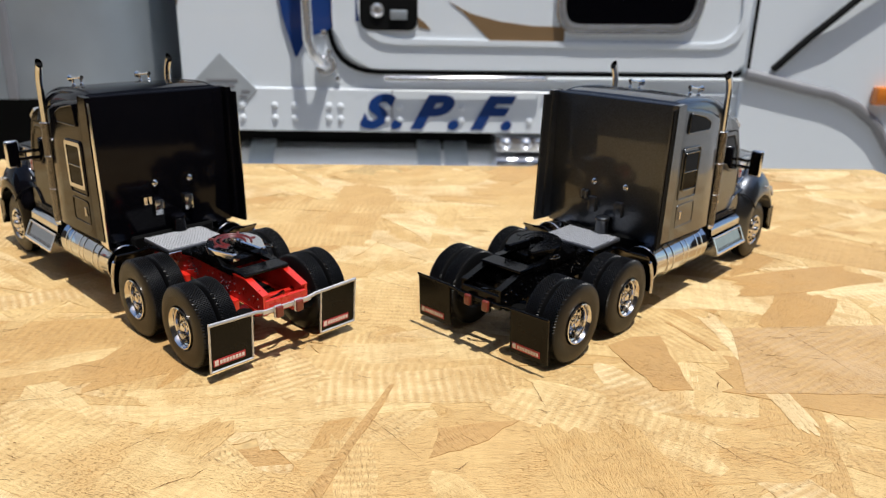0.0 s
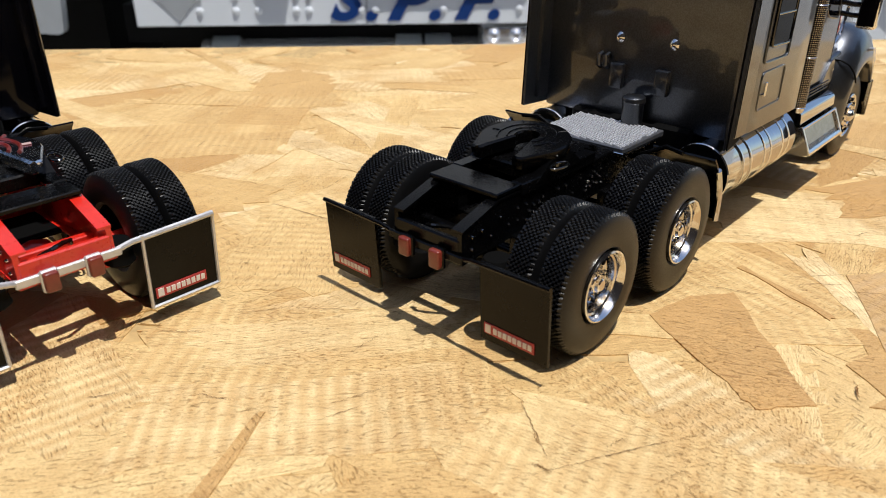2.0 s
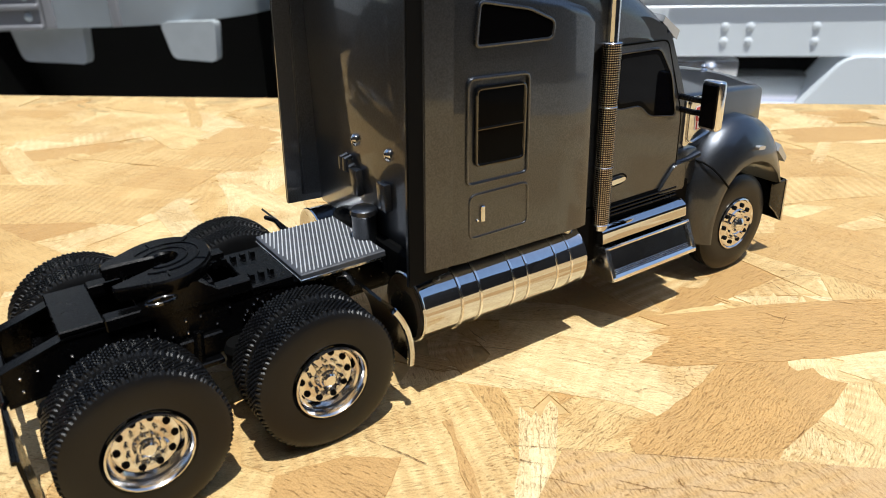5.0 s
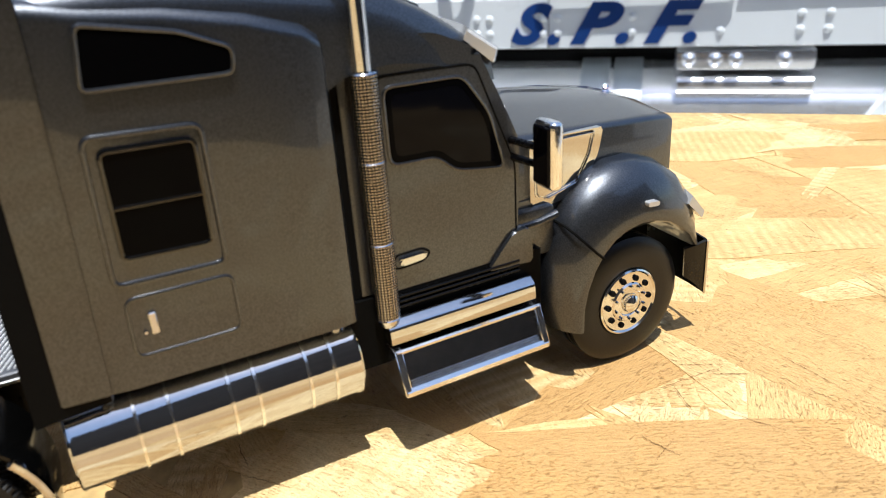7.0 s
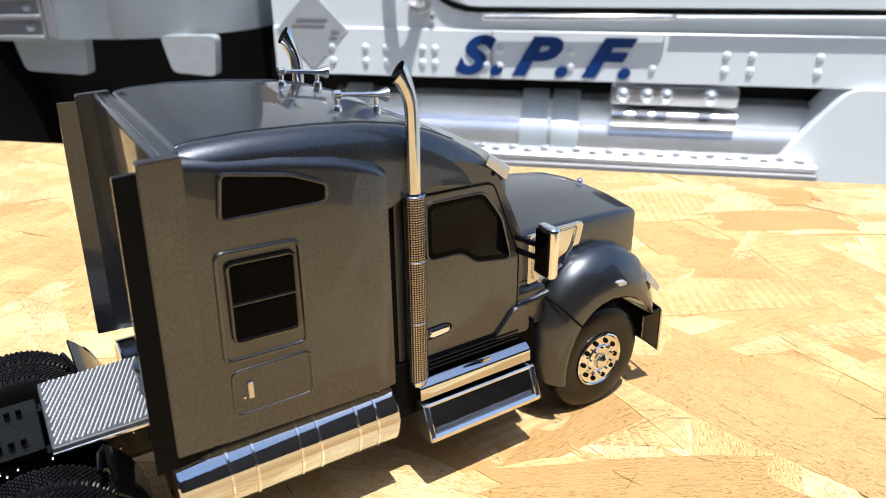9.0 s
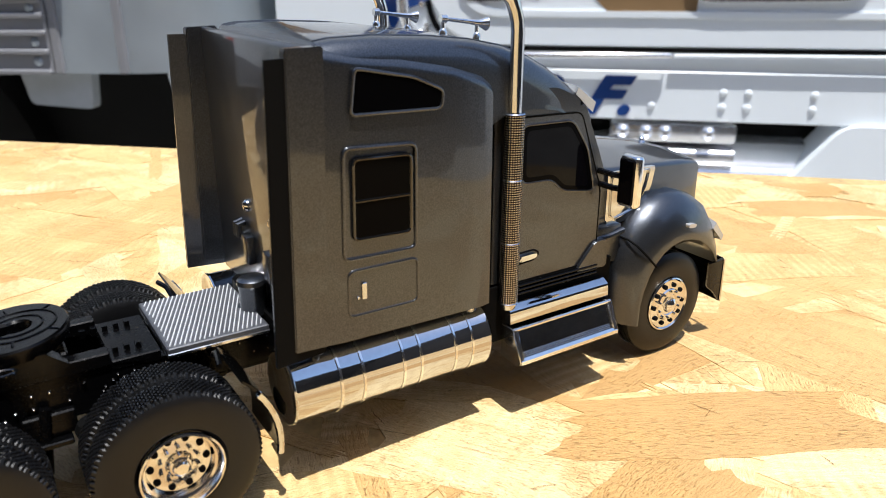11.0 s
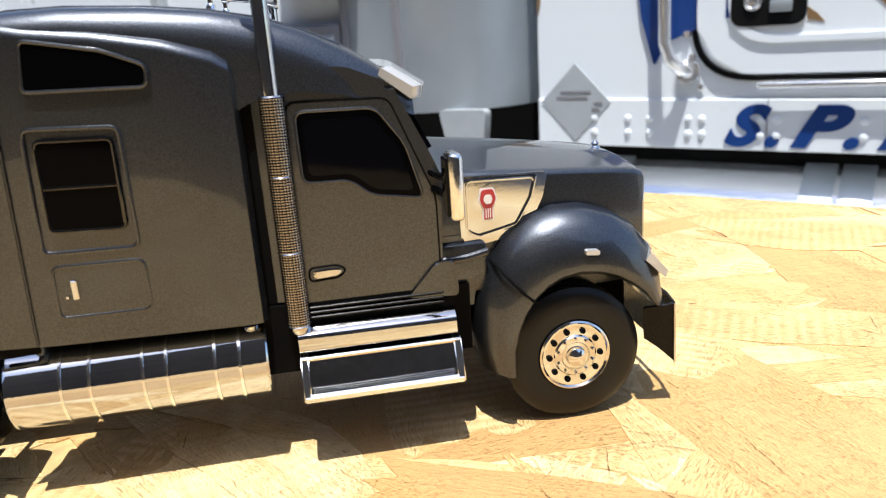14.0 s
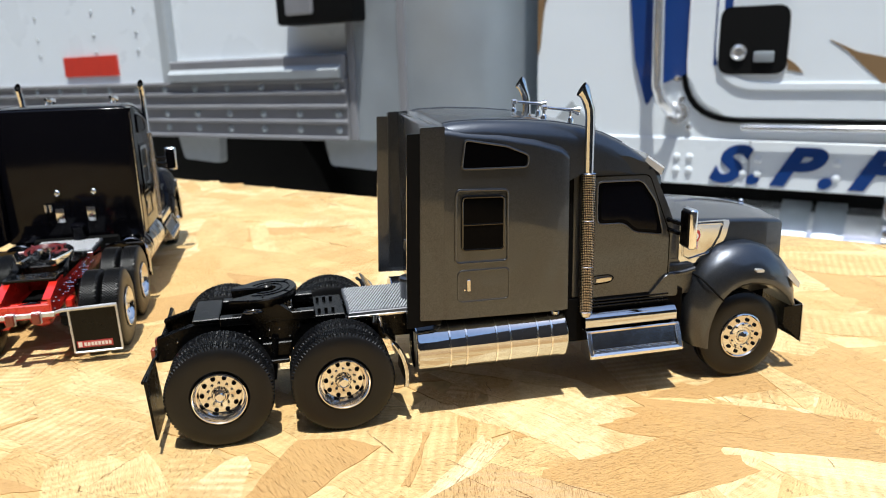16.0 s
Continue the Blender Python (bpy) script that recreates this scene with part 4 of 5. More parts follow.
def make_chassis(root, P):
    fr = P["frame"]
    rail = [(-0.0215, 0.0215), (-0.0215, 0.0296), (-0.0075, 0.0338), (0.0300, 0.0330), (0.0440, 0.0308), (0.1650, 0.0308), (0.1650, 0.0225), (0.010, 0.0222), (-0.006, 0.0225)]
    for sg in (1, -1):
        b = B()
        slab(b, rail, sg * 0.0104, sg * 0.0118)
        for f in ([(-0.0215, 0.0294), (-0.0075, 0.0336), (0.0300, 0.0328), (0.0440, 0.0306), (0.1650, 0.0306), (0.1650, 0.0312), (0.0440, 0.0312), (0.0300, 0.0334), (-0.0075, 0.0342), (-0.0215, 0.0300)], [(-0.0215, 0.0217), (-0.006, 0.0227), (0.010, 0.0224), (0.1650, 0.0227), (0.1650, 0.0221), (0.010, 0.0218), (-0.006, 0.0221), (-0.0215, 0.0211)]):
            slab(b, f, sg * 0.0084, sg * 0.0120)
        part("frame_rail", b, fr, root, P["frame_label"])
        b = B()
        for k in range(26):
            y = -0.018 + 0.0036 * k
            for z in (0.0262, 0.0295):
                if (k * 7 + int(z * 1e4)) % 5 < 3:
                    lathe(b, [(0, 0.00042), (0.0004, 0.00036), (0.0006, 0.0002)], (sg * 0.0118, y, z - max(0, -0.006 - y) * 0.15), seg=6, sign=sg, cap="end")
        for cy in (0.0080, 0.0360):
            for dy, z in ((-0.0042, 0.0250), (-0.0030, 0.0272), (-0.0012, 0.0284), (0.0012, 0.0284), (0.0030, 0.0272), (0.0042, 0.0250), (-0.0018, 0.0256), (0.0018, 0.0256)):
                lathe(b, [(0, 0.00048), (0.0005, 0.0004), (0.0008, 0.0002)], (sg * 0.0118, cy + dy, z), seg=6, sign=sg, cap="end")
        tagged(part("frame_bolt", b, P["bolt"], root), kind="stuff")
        # spring hangers, air bags, shock absorbers
        for y in (AX1, AX2):
            b = B(); box(b, (min(sg * 0.0118, sg * 0.0160), y - 0.010, 0.0130), (max(sg * 0.0118, sg * 0.0160), y + 0.010, 0.0155), 0.0006)
            box(b, (min(sg * 0.0118, sg * 0.0150), y - 0.0035, 0.0150), (max(sg * 0.0118, sg * 0.0150), y + 0.0035, 0.0230), 0.0005)
            part("suspension_arm", b, fr, root)
            b = B(); lathe(b, [(0.0150, 0.0030), (0.0160, 0.0042), (0.0180, 0.0036), (0.0200, 0.0042), (0.0218, 0.0034)], (sg * 0.0160, y - 0.0135, 0), "z", 16)
            part("air_bag", b, MATT, root)
        b = B(); tube(b, [(sg * 0.0150, 0.0180, 0.0110), (sg * 0.0135, 0.0200, 0.0265)], 0.0013, 10)
        box(b, (min(sg * 0.0118, sg * 0.0165), 0.0165, 0.0175), (max(sg * 0.0118, sg * 0.0165), 0.0245, 0.0190), 0.0003, 1)
        box(b, (min(sg * 0.0118, sg * 0.0140), 0.0150, 0.0190), (max(sg * 0.0118, sg * 0.0140), 0.0260, 0.0250), 0.0004, 1)
        part("hanger_bracket", b, BLACK, root)
        # mudflap and its bar
        b = B(); tube(b, [(sg * 0.0100, -0.0216, 0.0228), (sg * 0.0160, -0.0224, 0.0244), (sg * 0.0394, -0.0228, 0.0252)], 0.0008 if P["chrome_windows"] else 0.0006, 8)
        part("flap_bar", b, P["flapbar"], root)
        b = B(); x0, x1 = sg * 0.0186, sg * 0.0392
        rings(b, [[(x, -0.0226 + (0.0252 - z) * 0.06 + dy, z) for x, z in ((x0, 0.0040), (x1, 0.0040), (x1, 0.0252), (x0, 0.0252))] for dy in (0.0, 0.0009)])
        f = part("mudflap", b, BLACK, root, "black mudflap with a small red label")
        m = lambda x, z, d: (x, -0.0226 + (0.0252 - z) * 0.06 - d, z)
        xa, xb = min(x0, x1) + 0.0014, min(x0, x1) + 0.0168
        b = B(); rings(b, [[m(x, z, d) for x, z in ((xa, 0.0062), (xb, 0.0062), (xb, 0.0092), (xa, 0.0092))] for d in (-0.0002, 0.00025)])
        lb = part("flap_label", b, LABELR, f, "red label strip")
        for q, w, z0, z1 in [(xa + 0.0005, 0.0017, 0.0066, 0.0089)] + [(xa + 0.0030 + 0.00152 * k, 0.0011, 0.0069, 0.0085) for k in range(8)]:
            b = B()
            rings(b, [[m(x, z, d) for x, z in ((q, z0), (q + w, z0), (q + w, z1), (q, z1))] for d in (0.0001, 0.00045)])
            part("label_mark", b, LABELW, lb)
        if P["chrome_windows"]:
            b = B()
            for xx in (x0, x1):
                tube(b, [m(xx, 0.0040, 0.0002), m(xx, 0.0252, 0.0002)], 0.0005, 6)
            tube(b, [m(x0, 0.0040, 0.0002), m(x1, 0.0040, 0.0002)], 0.0005, 6)
            part("flap_edging", b, SILVER, f, "bright flap edging")
        # tail lamp
        b = B(); box(b, (sg * 0.0054 - 0.0018, -0.0250, 0.0196), (sg * 0.0054 + 0.0018, -0.0230, 0.0246), 0.0006, 3)
        l = part("tail_lamp", b, LAMP, root, "dull red tail lamp")
        b = B(); box(b, (sg * 0.0054 - 0.0021, -0.0236, 0.0193), (sg * 0.0054 + 0.0021, -0.0222, 0.0249), 0.0004, 1)
        part("lamp_bracket", b, P["flapbar"], l)
        # quarter guard ahead of the drive wheels
        b = B()
        loops = []
        for k in range(11):
            a = radians(-9 + 58 * k / 10)
            c, s = math.cos(a), math.sin(a)
            loops.append([(sg * 0.0190, AX2 + 0.0222 * c, RT + 0.0222 * s), (sg * 0.0392, AX2 + 0.0222 * c, RT + 0.0222 * s), (sg * 0.0392, AX2 + 0.0228 * c, RT + 0.0228 * s), (sg * 0.0190, AX2 + 0.0228 * c, RT + 0.0228 * s)])
        rings(b, loops)
        q = part("quarter_guard", b, GUARD, root, "short black guard ahead of the drive wheels")
        b = B()
        tube(b, [(sg * 0.0394, AX2 + 0.0222 * math.cos(radians(-10 + 46 * k / 8)), RT + 0.0222 * math.sin(radians(-10 + 46 * k / 8))) for k in range(9)], 0.0009, 8)
        part("guard_edge", b, CHROME, q, "chrome edge strip")
        b = B(); tube(b, [(sg * 0.0115, 0.0580, 0.0280), (sg * 0.0240, 0.0560, 0.0345), (sg * 0.0300, 0.0550, 0.0340)], 0.0007, 8)
        part("guard_arm", b, BLACK, q)
    # crossmembers, end beam
    b = B(); box(b, (-0.0112, -0.0218, 0.0212), (0.0112, -0.0200, 0.0276), 0.0004, 1)
    part("end_beam", b, fr, root)
    b = B(); box(b, (-0.0130, -0.0228, 0.0220), (0.0130, -0.0218, 0.0242), 0.0003, 1)
    part("lamp_bar", b, P["flapbar"], root)
    for y, top in ((-0.0125, 0.0258), (0.0206, 0.0300), (0.060, 0.0300), (0.100, 0.0300), (0.140, 0.0300)):
        b = B(); box(b, (-0.0106, y - 0.0012, 0.0205), (0.0106, y + 0.0012, top), 0.0003, 1)
        part("crossmember", b, fr, root)
    b = B(); tube(b, [(0, -0.004, 0.0190), (0, 0.045, 0.0195), (0, 0.130, 0.0230)], 0.0020, 12)
    part("drive_shaft", b, BLACK, root)
    b = B()
    tube(b, [(-0.0045, -0.0165, 0.0225), (-0.0045, -0.0170, 0.0258), (-0.0020, -0.0176, 0.0266), (0.0020, -0.0156, 0.0266), (0.0045, -0.0135, 0.0258), (0.0045, -0.0130, 0.0225)], 0.0006, 8)
    part("air_line", b, BEAD, root)
    b = B(); box(b, (-0.0106, 0.0020, 0.0214), (0.0106, 0.0700, 0.0224), 0.0003, 1)
    part("frame_floor", b, MATT, root)
    # deck: rear plate, fifth-wheel slide, front plate
    b = B(); box(b, (-0.0118, -0.0088, 0.0344), (0.0118, 0.0008, 0.0357), 0.0003, 1)
    part("rear_deck", b, BLACK, root)
    b = B()
    box(b, (-0.0125, 0.0008, 0.0325), (-0.0085, 0.0350, 0.0358), 0.0003, 1)
    box(b, (0.0085, 0.0008, 0.0325), (0.0125, 0.0350, 0.0358), 0.0003, 1)
    box(b, (-0.0120, 0.0350, 0.0308), (0.0120, 0.0462, 0.0332), 0.0003, 1)
    for k in range(5):
        for sg in (1, -1):
            box(b, (sg * 0.0070 - 0.0010, 0.0310 + 0.0026 * k, 0.0325), (sg * 0.0070 + 0.0010, 0.0322 + 0.0026 * k, 0.0346))
    part("slide_rail", b, BLACK, root)
    # fifth wheel: round plate with a flared slot and two tapered horns, its rim turned down, leaning to the rear
    b = B()
    n = 32
    tilt = Matrix.Translation((0, 0.0172, 0.0414)) @ Matrix.Rotation(radians(4.5), 4, "X")
    out, inn = [], []
    for k in range(n + 1):
        a = radians(-30 + 240 * k / n)
        out.append((0.0136 * math.cos(a), 0.0120 * math.sin(a)))
        inn.append((0.0032 * math.cos(a), 0.0010 + 0.0034 * math.sin(a)))
    out = [(0.0072, -0.0130), (0.0088, -0.0126)] + out + [(-0.0088, -0.0126), (-0.0072, -0.0130)]
    inn = [(0.0056, -0.0126), (0.0046, -0.0080)] + inn + [(-0.0046, -0.0080), (-0.0056, -0.0126)]

    def rim(f, z):
        return [b.verts.new(tilt @ Vector((x * f, y * f, z))) for x, y in out]

    def lip(f, z):
        return [b.verts.new(tilt @ Vector((x * f, y, z))) for x, y in inn]

    rows = [rim(0.96, -0.0030), rim(1.0, -0.0008), rim(0.995, 0.0000), rim(0.965, 0.0005), lip(1.16, 0.0005), lip(1.0, 0.0000), lip(1.0, -0.0030)]
    for r0, r1 in zip(rows, rows[1:] + rows[:1]):
        for i in range(len(out) - 1):
            b.faces.new((r0[i], r0[i + 1], r1[i + 1], r1[i]))
    for i in (0, len(out) - 1):
        b.faces.new([r[i] for r in rows])
    fw = part("fifth_wheel", b, P["fifth"], root, P["fifth_label"], 30)
    b = B()
    thick = 0.0006 if P["chrome_windows"] else 0.0003
    for rad in (0.0056, 0.0084):
        seg = 24
        pts = [tilt @ Vector((rad * math.cos(radians(-40 + 260 * k / seg)), 0.0010 + rad * math.sin(radians(-40 + 260 * k / seg)), 0.0005)) for k in range(seg + 1)]
        tube(b, pts, thick, 6)
    for a in (-8, 45, 135, 188):
        tube(b, [tilt @ Vector((q * math.cos(radians(a)), 0.0010 + q * math.sin(radians(a)), 0.0005)) for q in (0.0088, 0.0112)], thick, 6)
    part("grease_ridge", b, P["ridge"], fw)
    b = B()
    for sg in (1, -1):
        rings(b, [[(sg * 0.0105 + dx, y, z) for dx, y in ((-0.0022, y0), (0.0022, y0), (0.0022, y1), (-0.0022, y1))] for z, y0, y1 in ((0.0345, 0.0070, 0.0280), (0.0392, 0.0130, 0.0222))])
    box(b, (-0.0090, 0.0090, 0.0330), (0.0090, 0.0270, 0.0368), 0.0005, 1)
    part("fifth_wheel_bracket", b, BLACK, fw)
    b = B(); tube(b, [(0.0095, 0.0150, 0.0372), (0.0140, 0.0135, 0.0378)], 0.0005, 8)
    tube(b, [(0.0150 + 0.0016 * math.cos(radians(18 * k)), 0.0130 + 0.0034 * math.sin(radians(18 * k)), 0.0380) for k in range(21)], 0.0004, 8)
    part("release_handle", b, BEAD, fw)
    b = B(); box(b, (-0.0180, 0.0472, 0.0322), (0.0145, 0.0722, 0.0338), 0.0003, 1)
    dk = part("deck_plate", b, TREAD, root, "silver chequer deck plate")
    b = B(); box(b, (-0.0182, 0.0470, 0.0314), (0.0147, 0.0724, 0.0324), 0.0002, 1)
    part("plate_edge", b, CHROME2, dk)
    # slanting raised ridges over the plate, their catch of light put into the colour
    b = B()
    for k in range(40):
        c0 = 0.0410 + 0.00118 * k
        q = []
        for off, z in ((0.0, 0.0336), (0.00012, 0.0341), (0.00036, 0.0341), (0.00048, 0.0336)):
            c = c0 + off
            xa, xb = max(-0.0176, (c - 0.0718) / 0.38), min(0.0141, (c - 0.0476) / 0.38)
            q.append(((xa, c - 0.38 * xa, z), (xb, c - 0.38 * xb, z)))
        xa, xb = max(p[0][0] for p in q), min(p[1][0] for p in q)
        x = xa + 0.0004 * (k % 2)
        while x + 0.0010 < xb:
            rings(b, [[(xx, c0 + off - 0.38 * xx, z) for off, z in ((0.0, 0.0336), (0.00012, 0.0341), (0.00038, 0.0341), (0.0005, 0.0336))] for xx in (x, x + 0.0010)])
            x += 0.0013
    tagged(part("tread_ridge_lit", b, RIDGE, dk, smooth=20), kind="stuff")
    b = B(); box(b, (-0.0230, 0.0740, 0.0240), (0.0230, 0.1300, 0.0345), 0.001, 1)
    part("underbody", b, MATT, root)
    b = B(); box(b, (-0.0130, 0.1500, 0.0180), (0.0130, 0.2150, 0.0360), 0.001, 1)
    part("engine_block", b, MATT, root)


def make_truck(m, P):
    root = thing("model_truck", m @ Matrix.Diagonal((0.95, 1, 1, 1)), P["label"], "model truck", "model trucks on the board")
    make_chassis(root, P)
    make_wheels(root, P)
    make_body(root, P)
    make_front(root, P)
    make_fittings(root, P)
    return root


make_truck(pose(-0.0025, 0, 0, 0, 0, 1.2), dict(
    paint=GREY, trim=GREY, frame=BLACK, bolt=STEPP, flapbar=BLACK, fifth=BLACK, ridge=BLACK, fitting=GREY, canister=GREY, chrome_windows=False,
    paint_label="dark grey metallic", frame_label="black chassis rail", fifth_label="black fifth-wheel plate",
    label="scale model of a dark grey metallic sleeper tractor on strand board"))
make_truck(pose(-0.0772, -0.0867, -0.0008, 0, 0, 90.9), dict(
    paint=BLACKP, trim=BLACKP, frame=RED, bolt=CHROME, flapbar=SILVER, fifth=CHROME2, ridge=DARKRED, fitting=CHROME2, canister=BLACKP, chrome_windows=True,
    paint_label="gloss black", frame_label="bright red chassis rail", fifth_label="silver fifth-wheel plate with red rings",
    label="scale model of a gloss black sleeper tractor with red chassis"))


# ---- the strand board ----
YARD = pose(0, 0, 0, 0, 0, 48)          # x along the parked lorry, y away from the camera
EDGE, END, NEAR, FAR_END = 0.365, 0.410, -0.95, -1.30
GROUND = -1.145
BASE = -1.02                             # the lorry's own wheel plane before it is set to its true size
TRUE = Matrix.Translation((0.10, -0.16, 0.12)) @ Matrix.Scale(1.11, 4) @ Matrix.Translation((-0.10, 0.16, -0.12))

TOP = -0.0017                            # the board's upper face, under the tyres
board = thing("strand_board", YARD @ pose(0, 0, TOP), "pale strand board with overlapping wood strands and a sawn edge", "board")
b = B(); box(b, (FAR_END, NEAR, -0.0125), (END, EDGE, -0.00088), 0.0006, 1)
part("board_core", b, GLUE, board)

rng = random.Random(7)
LEVELS, STEP = 58, 0.000013


def strand_outline(L, W, rg):
    """A ragged strand with its grain along x: wavy sides and splintered ends."""
    bend, skew = rg.uniform(-0.04, 0.04) * L, rg.uniform(-0.35, 0.35) * W
    ph, am = rg.uniform(0, 6), rg.uniform(0.02, 0.07) * W
    side = lambda sg: [(-L / 2 + L * k / 14 + rg.uniform(-0.01, 0.01) * L, sg * W / 2 + am * math.sin(ph + sg + 0.5 * k) + rg.uniform(-1, 1) * 0.0005 + bend * (1 - (2 * k / 14 - 1) ** 2)) for k in range(15)]
    top, bot = side(1), side(-1)
    ends = []
    for sg in (1, -1):
        n = rg.randint(5, 9)
        ends.append([(sg * L / 2 + rg.uniform(-0.05, 0.07) * L + sg * skew * (2 * (k + 1) / (n + 1) - 1), W / 2 * (1 - 2 * (k + 1) / (n + 1)) * 0.92) for k in range(n)])
    return top + ends[0] + bot[::-1] + ends[1][::-1]


def inside(x, y, L):
    m = 0.004
    return FAR_END + L * 0.5 < x < END - L * 0.35 - m and NEAR + L * 0.5 < y < EDGE - L * 0.35 - m


strands = []
# strands that stand out on the board: x, y, length, width, angle in the board's frame; they lie on top
NOTED = [(0.02, -0.12, 0.085, 0.042, 95), (-0.14, -0.10, 0.11, 0.040, -25), (0.24, 0.06, 0.10, 0.035, 12), (0.00, 0.12, 0.09, 0.022, 15),
         (-0.10, 0.22, 0.10, 0.020, -8), (0.20, 0.20, 0.11, 0.030, 10), (0.05, 0.27, 0.09, 0.022, 5), (0.18, 0.072, 0.09, 0.030, 14)]
for x, y, L, W, a in NOTED:
    strands.append((x, y, L, W, radians(a), LEVELS - 8 - len(strands) % 6))
count = 0
while count < 2000:
    near = rng.random() < 0.55
    x = rng.uniform(-0.50, 0.40) if near else rng.uniform(FAR_END, END)
    y = rng.uniform(-0.42, 0.35) if near else rng.uniform(NEAR, EDGE)
    L = rng.uniform(0.06, 0.14)
    W = rng.choice((rng.uniform(0.006, 0.016), rng.uniform(0.018, 0.036), rng.uniform(0.026, 0.050)))
    a = rng.gauss(0.15, 0.75) if rng.random() < 0.8 else rng.uniform(0, math.pi)
    if not inside(x, y, L * max(abs(math.cos(a)), 0.25)) or y + L / 2 * abs(math.sin(a)) > EDGE - 0.003 or x + L / 2 * abs(math.cos(a)) > END - 0.003:
        continue
    strands.append((x, y, L, W, a, None))
    count += 1

grid = {}
strand_rows = []
for s_i, (x, y, L, W, a, lev) in enumerate(strands):
    cell = (int(x // 0.13), int(y // 0.13))
    near_by = [q for dx in (-1, 0, 1) for dy in (-1, 0, 1) for q in grid.get((cell[0] + dx, cell[1] + dy), ())]
    taken = {q[3] for q in near_by if (q[0] - x) ** 2 + (q[1] - y) ** 2 < ((q[2] + L) * 0.56) ** 2}
    if lev is None:
        free = [k for k in range(LEVELS - 14) if k not in taken]
        if not free:
            continue
        lev = rng.choice(free)
    grid.setdefault(cell, []).append((x, y, L, lev))
    strand_rows.append((x, y, L, W, a, -0.00079 + STEP * (lev + 1)))


def strand_mesh(bm, uvl, outline, m, z, off, turn=0.0):
    c, q = math.cos(turn), math.sin(turn)
    top = [bm.verts.new(m @ Vector((px, py, 0)) + Vector((0, 0, z))) for px, py in outline]
    low = [bm.verts.new(v.co - Vector((0, 0, 0.0005))) for v in top]
    n = len(top)
    faces = [bm.faces.new(top)]
    for i in range(n):
        faces.append(bm.faces.new((top[i], low[i], low[(i + 1) % n], top[(i + 1) % n])))
    for f in faces:
        for lp in f.loops:
            k = top.index(lp.vert) if lp.vert in top else low.index(lp.vert)
            px, py = outline[k]
            lp[uvl].uv = (c * px + q * py + off[0], c * py - q * px + off[1])


# those round the models are pieces of their own, the rest one joined sheet
strand_rows.sort(key=lambda r: (r[0] - 0.08) ** 2 + (r[1] + 0.10) ** 2)
joined = bmesh.new()
jl = joined.loops.layers.uv.new("UVMap")
late = []
for i, (x, y, L, W, a, z) in enumerate(strand_rows):
    rg = random.Random(1000 + i)
    o = strand_outline(L, W, rg)
    off = (rg.uniform(-9, 9), rg.uniform(-9, 9))
    if i < 300:
        late.append((x, y, a, z, o, off))
    else:
        strand_mesh(joined, jl, o, Matrix.Translation((x, y, 0)) @ Matrix.Rotation(a, 4, "Z"), z, off)
jo = part("strand_sheet", joined, FLAKES, board, "pale overlapping wood strands", 20)
tagged(jo, kind="stuff")


def lay_strands():
    for x, y, a, z, o, off in late:
        bm = bmesh.new()
        uvl = bm.loops.layers.uv.new("UVMap")
        strand_mesh(bm, uvl, o, Matrix.Identity(4), 0.0, off)
        s = part("strand", bm, FLAKE, board, smooth=20)
        s.location, s.rotation_euler = (x, y, z), (0, 0, a)


# darker strands, and cracks along strand edges
for outline, m_ in (([(0.1098, 0.0085), (0.1900, 0.0110), (0.1500, -0.0560), (0.0890, -0.0527)], PALE),
                    ([(0.0429, -0.0097), (0.0585, -0.0008), (0.0709, 0.0004), (0.0678, -0.0501), (0.0534, -0.0508), (0.0511, -0.0402)], BROWN),
                    ([(0.0792, 0.0159), (0.0816, 0.0159), (0.0932, -0.0143), (0.0906, -0.0154)], BROWN),
                    ([(-0.0387, -0.0753), (-0.0074, -0.0706), (-0.0249, -0.0864), (-0.0430, -0.0936)], BROWN),
                    ([(-0.0845, -0.1150), (-0.0785, -0.1150), (-0.0549, -0.0432), (-0.0573, -0.0431)], BROWN)):
    rg = random.Random(len(outline))
    rag = []
    for k in range(len(outline)):
        p, q = Vector(outline[k]), Vector(outline[(k + 1) % len(outline)])
        for f in range(5):
            v = p.lerp(q, f / 5)
            rag.append((v.x + rg.uniform(-1, 1) * 0.0007, v.y + rg.uniform(-1, 1) * 0.0007))
    b = B()
    strand_mesh(b, b.loops.layers.uv.new("UVMap"), rag, Matrix.Identity(4), -0.00004 + 0.00001 * len(outline) / 4, (0.3, 0.2), 0.9 + 0.3 * len(outline))
    part("dark_strand", b, m_, board, "darker brown strand", 20)

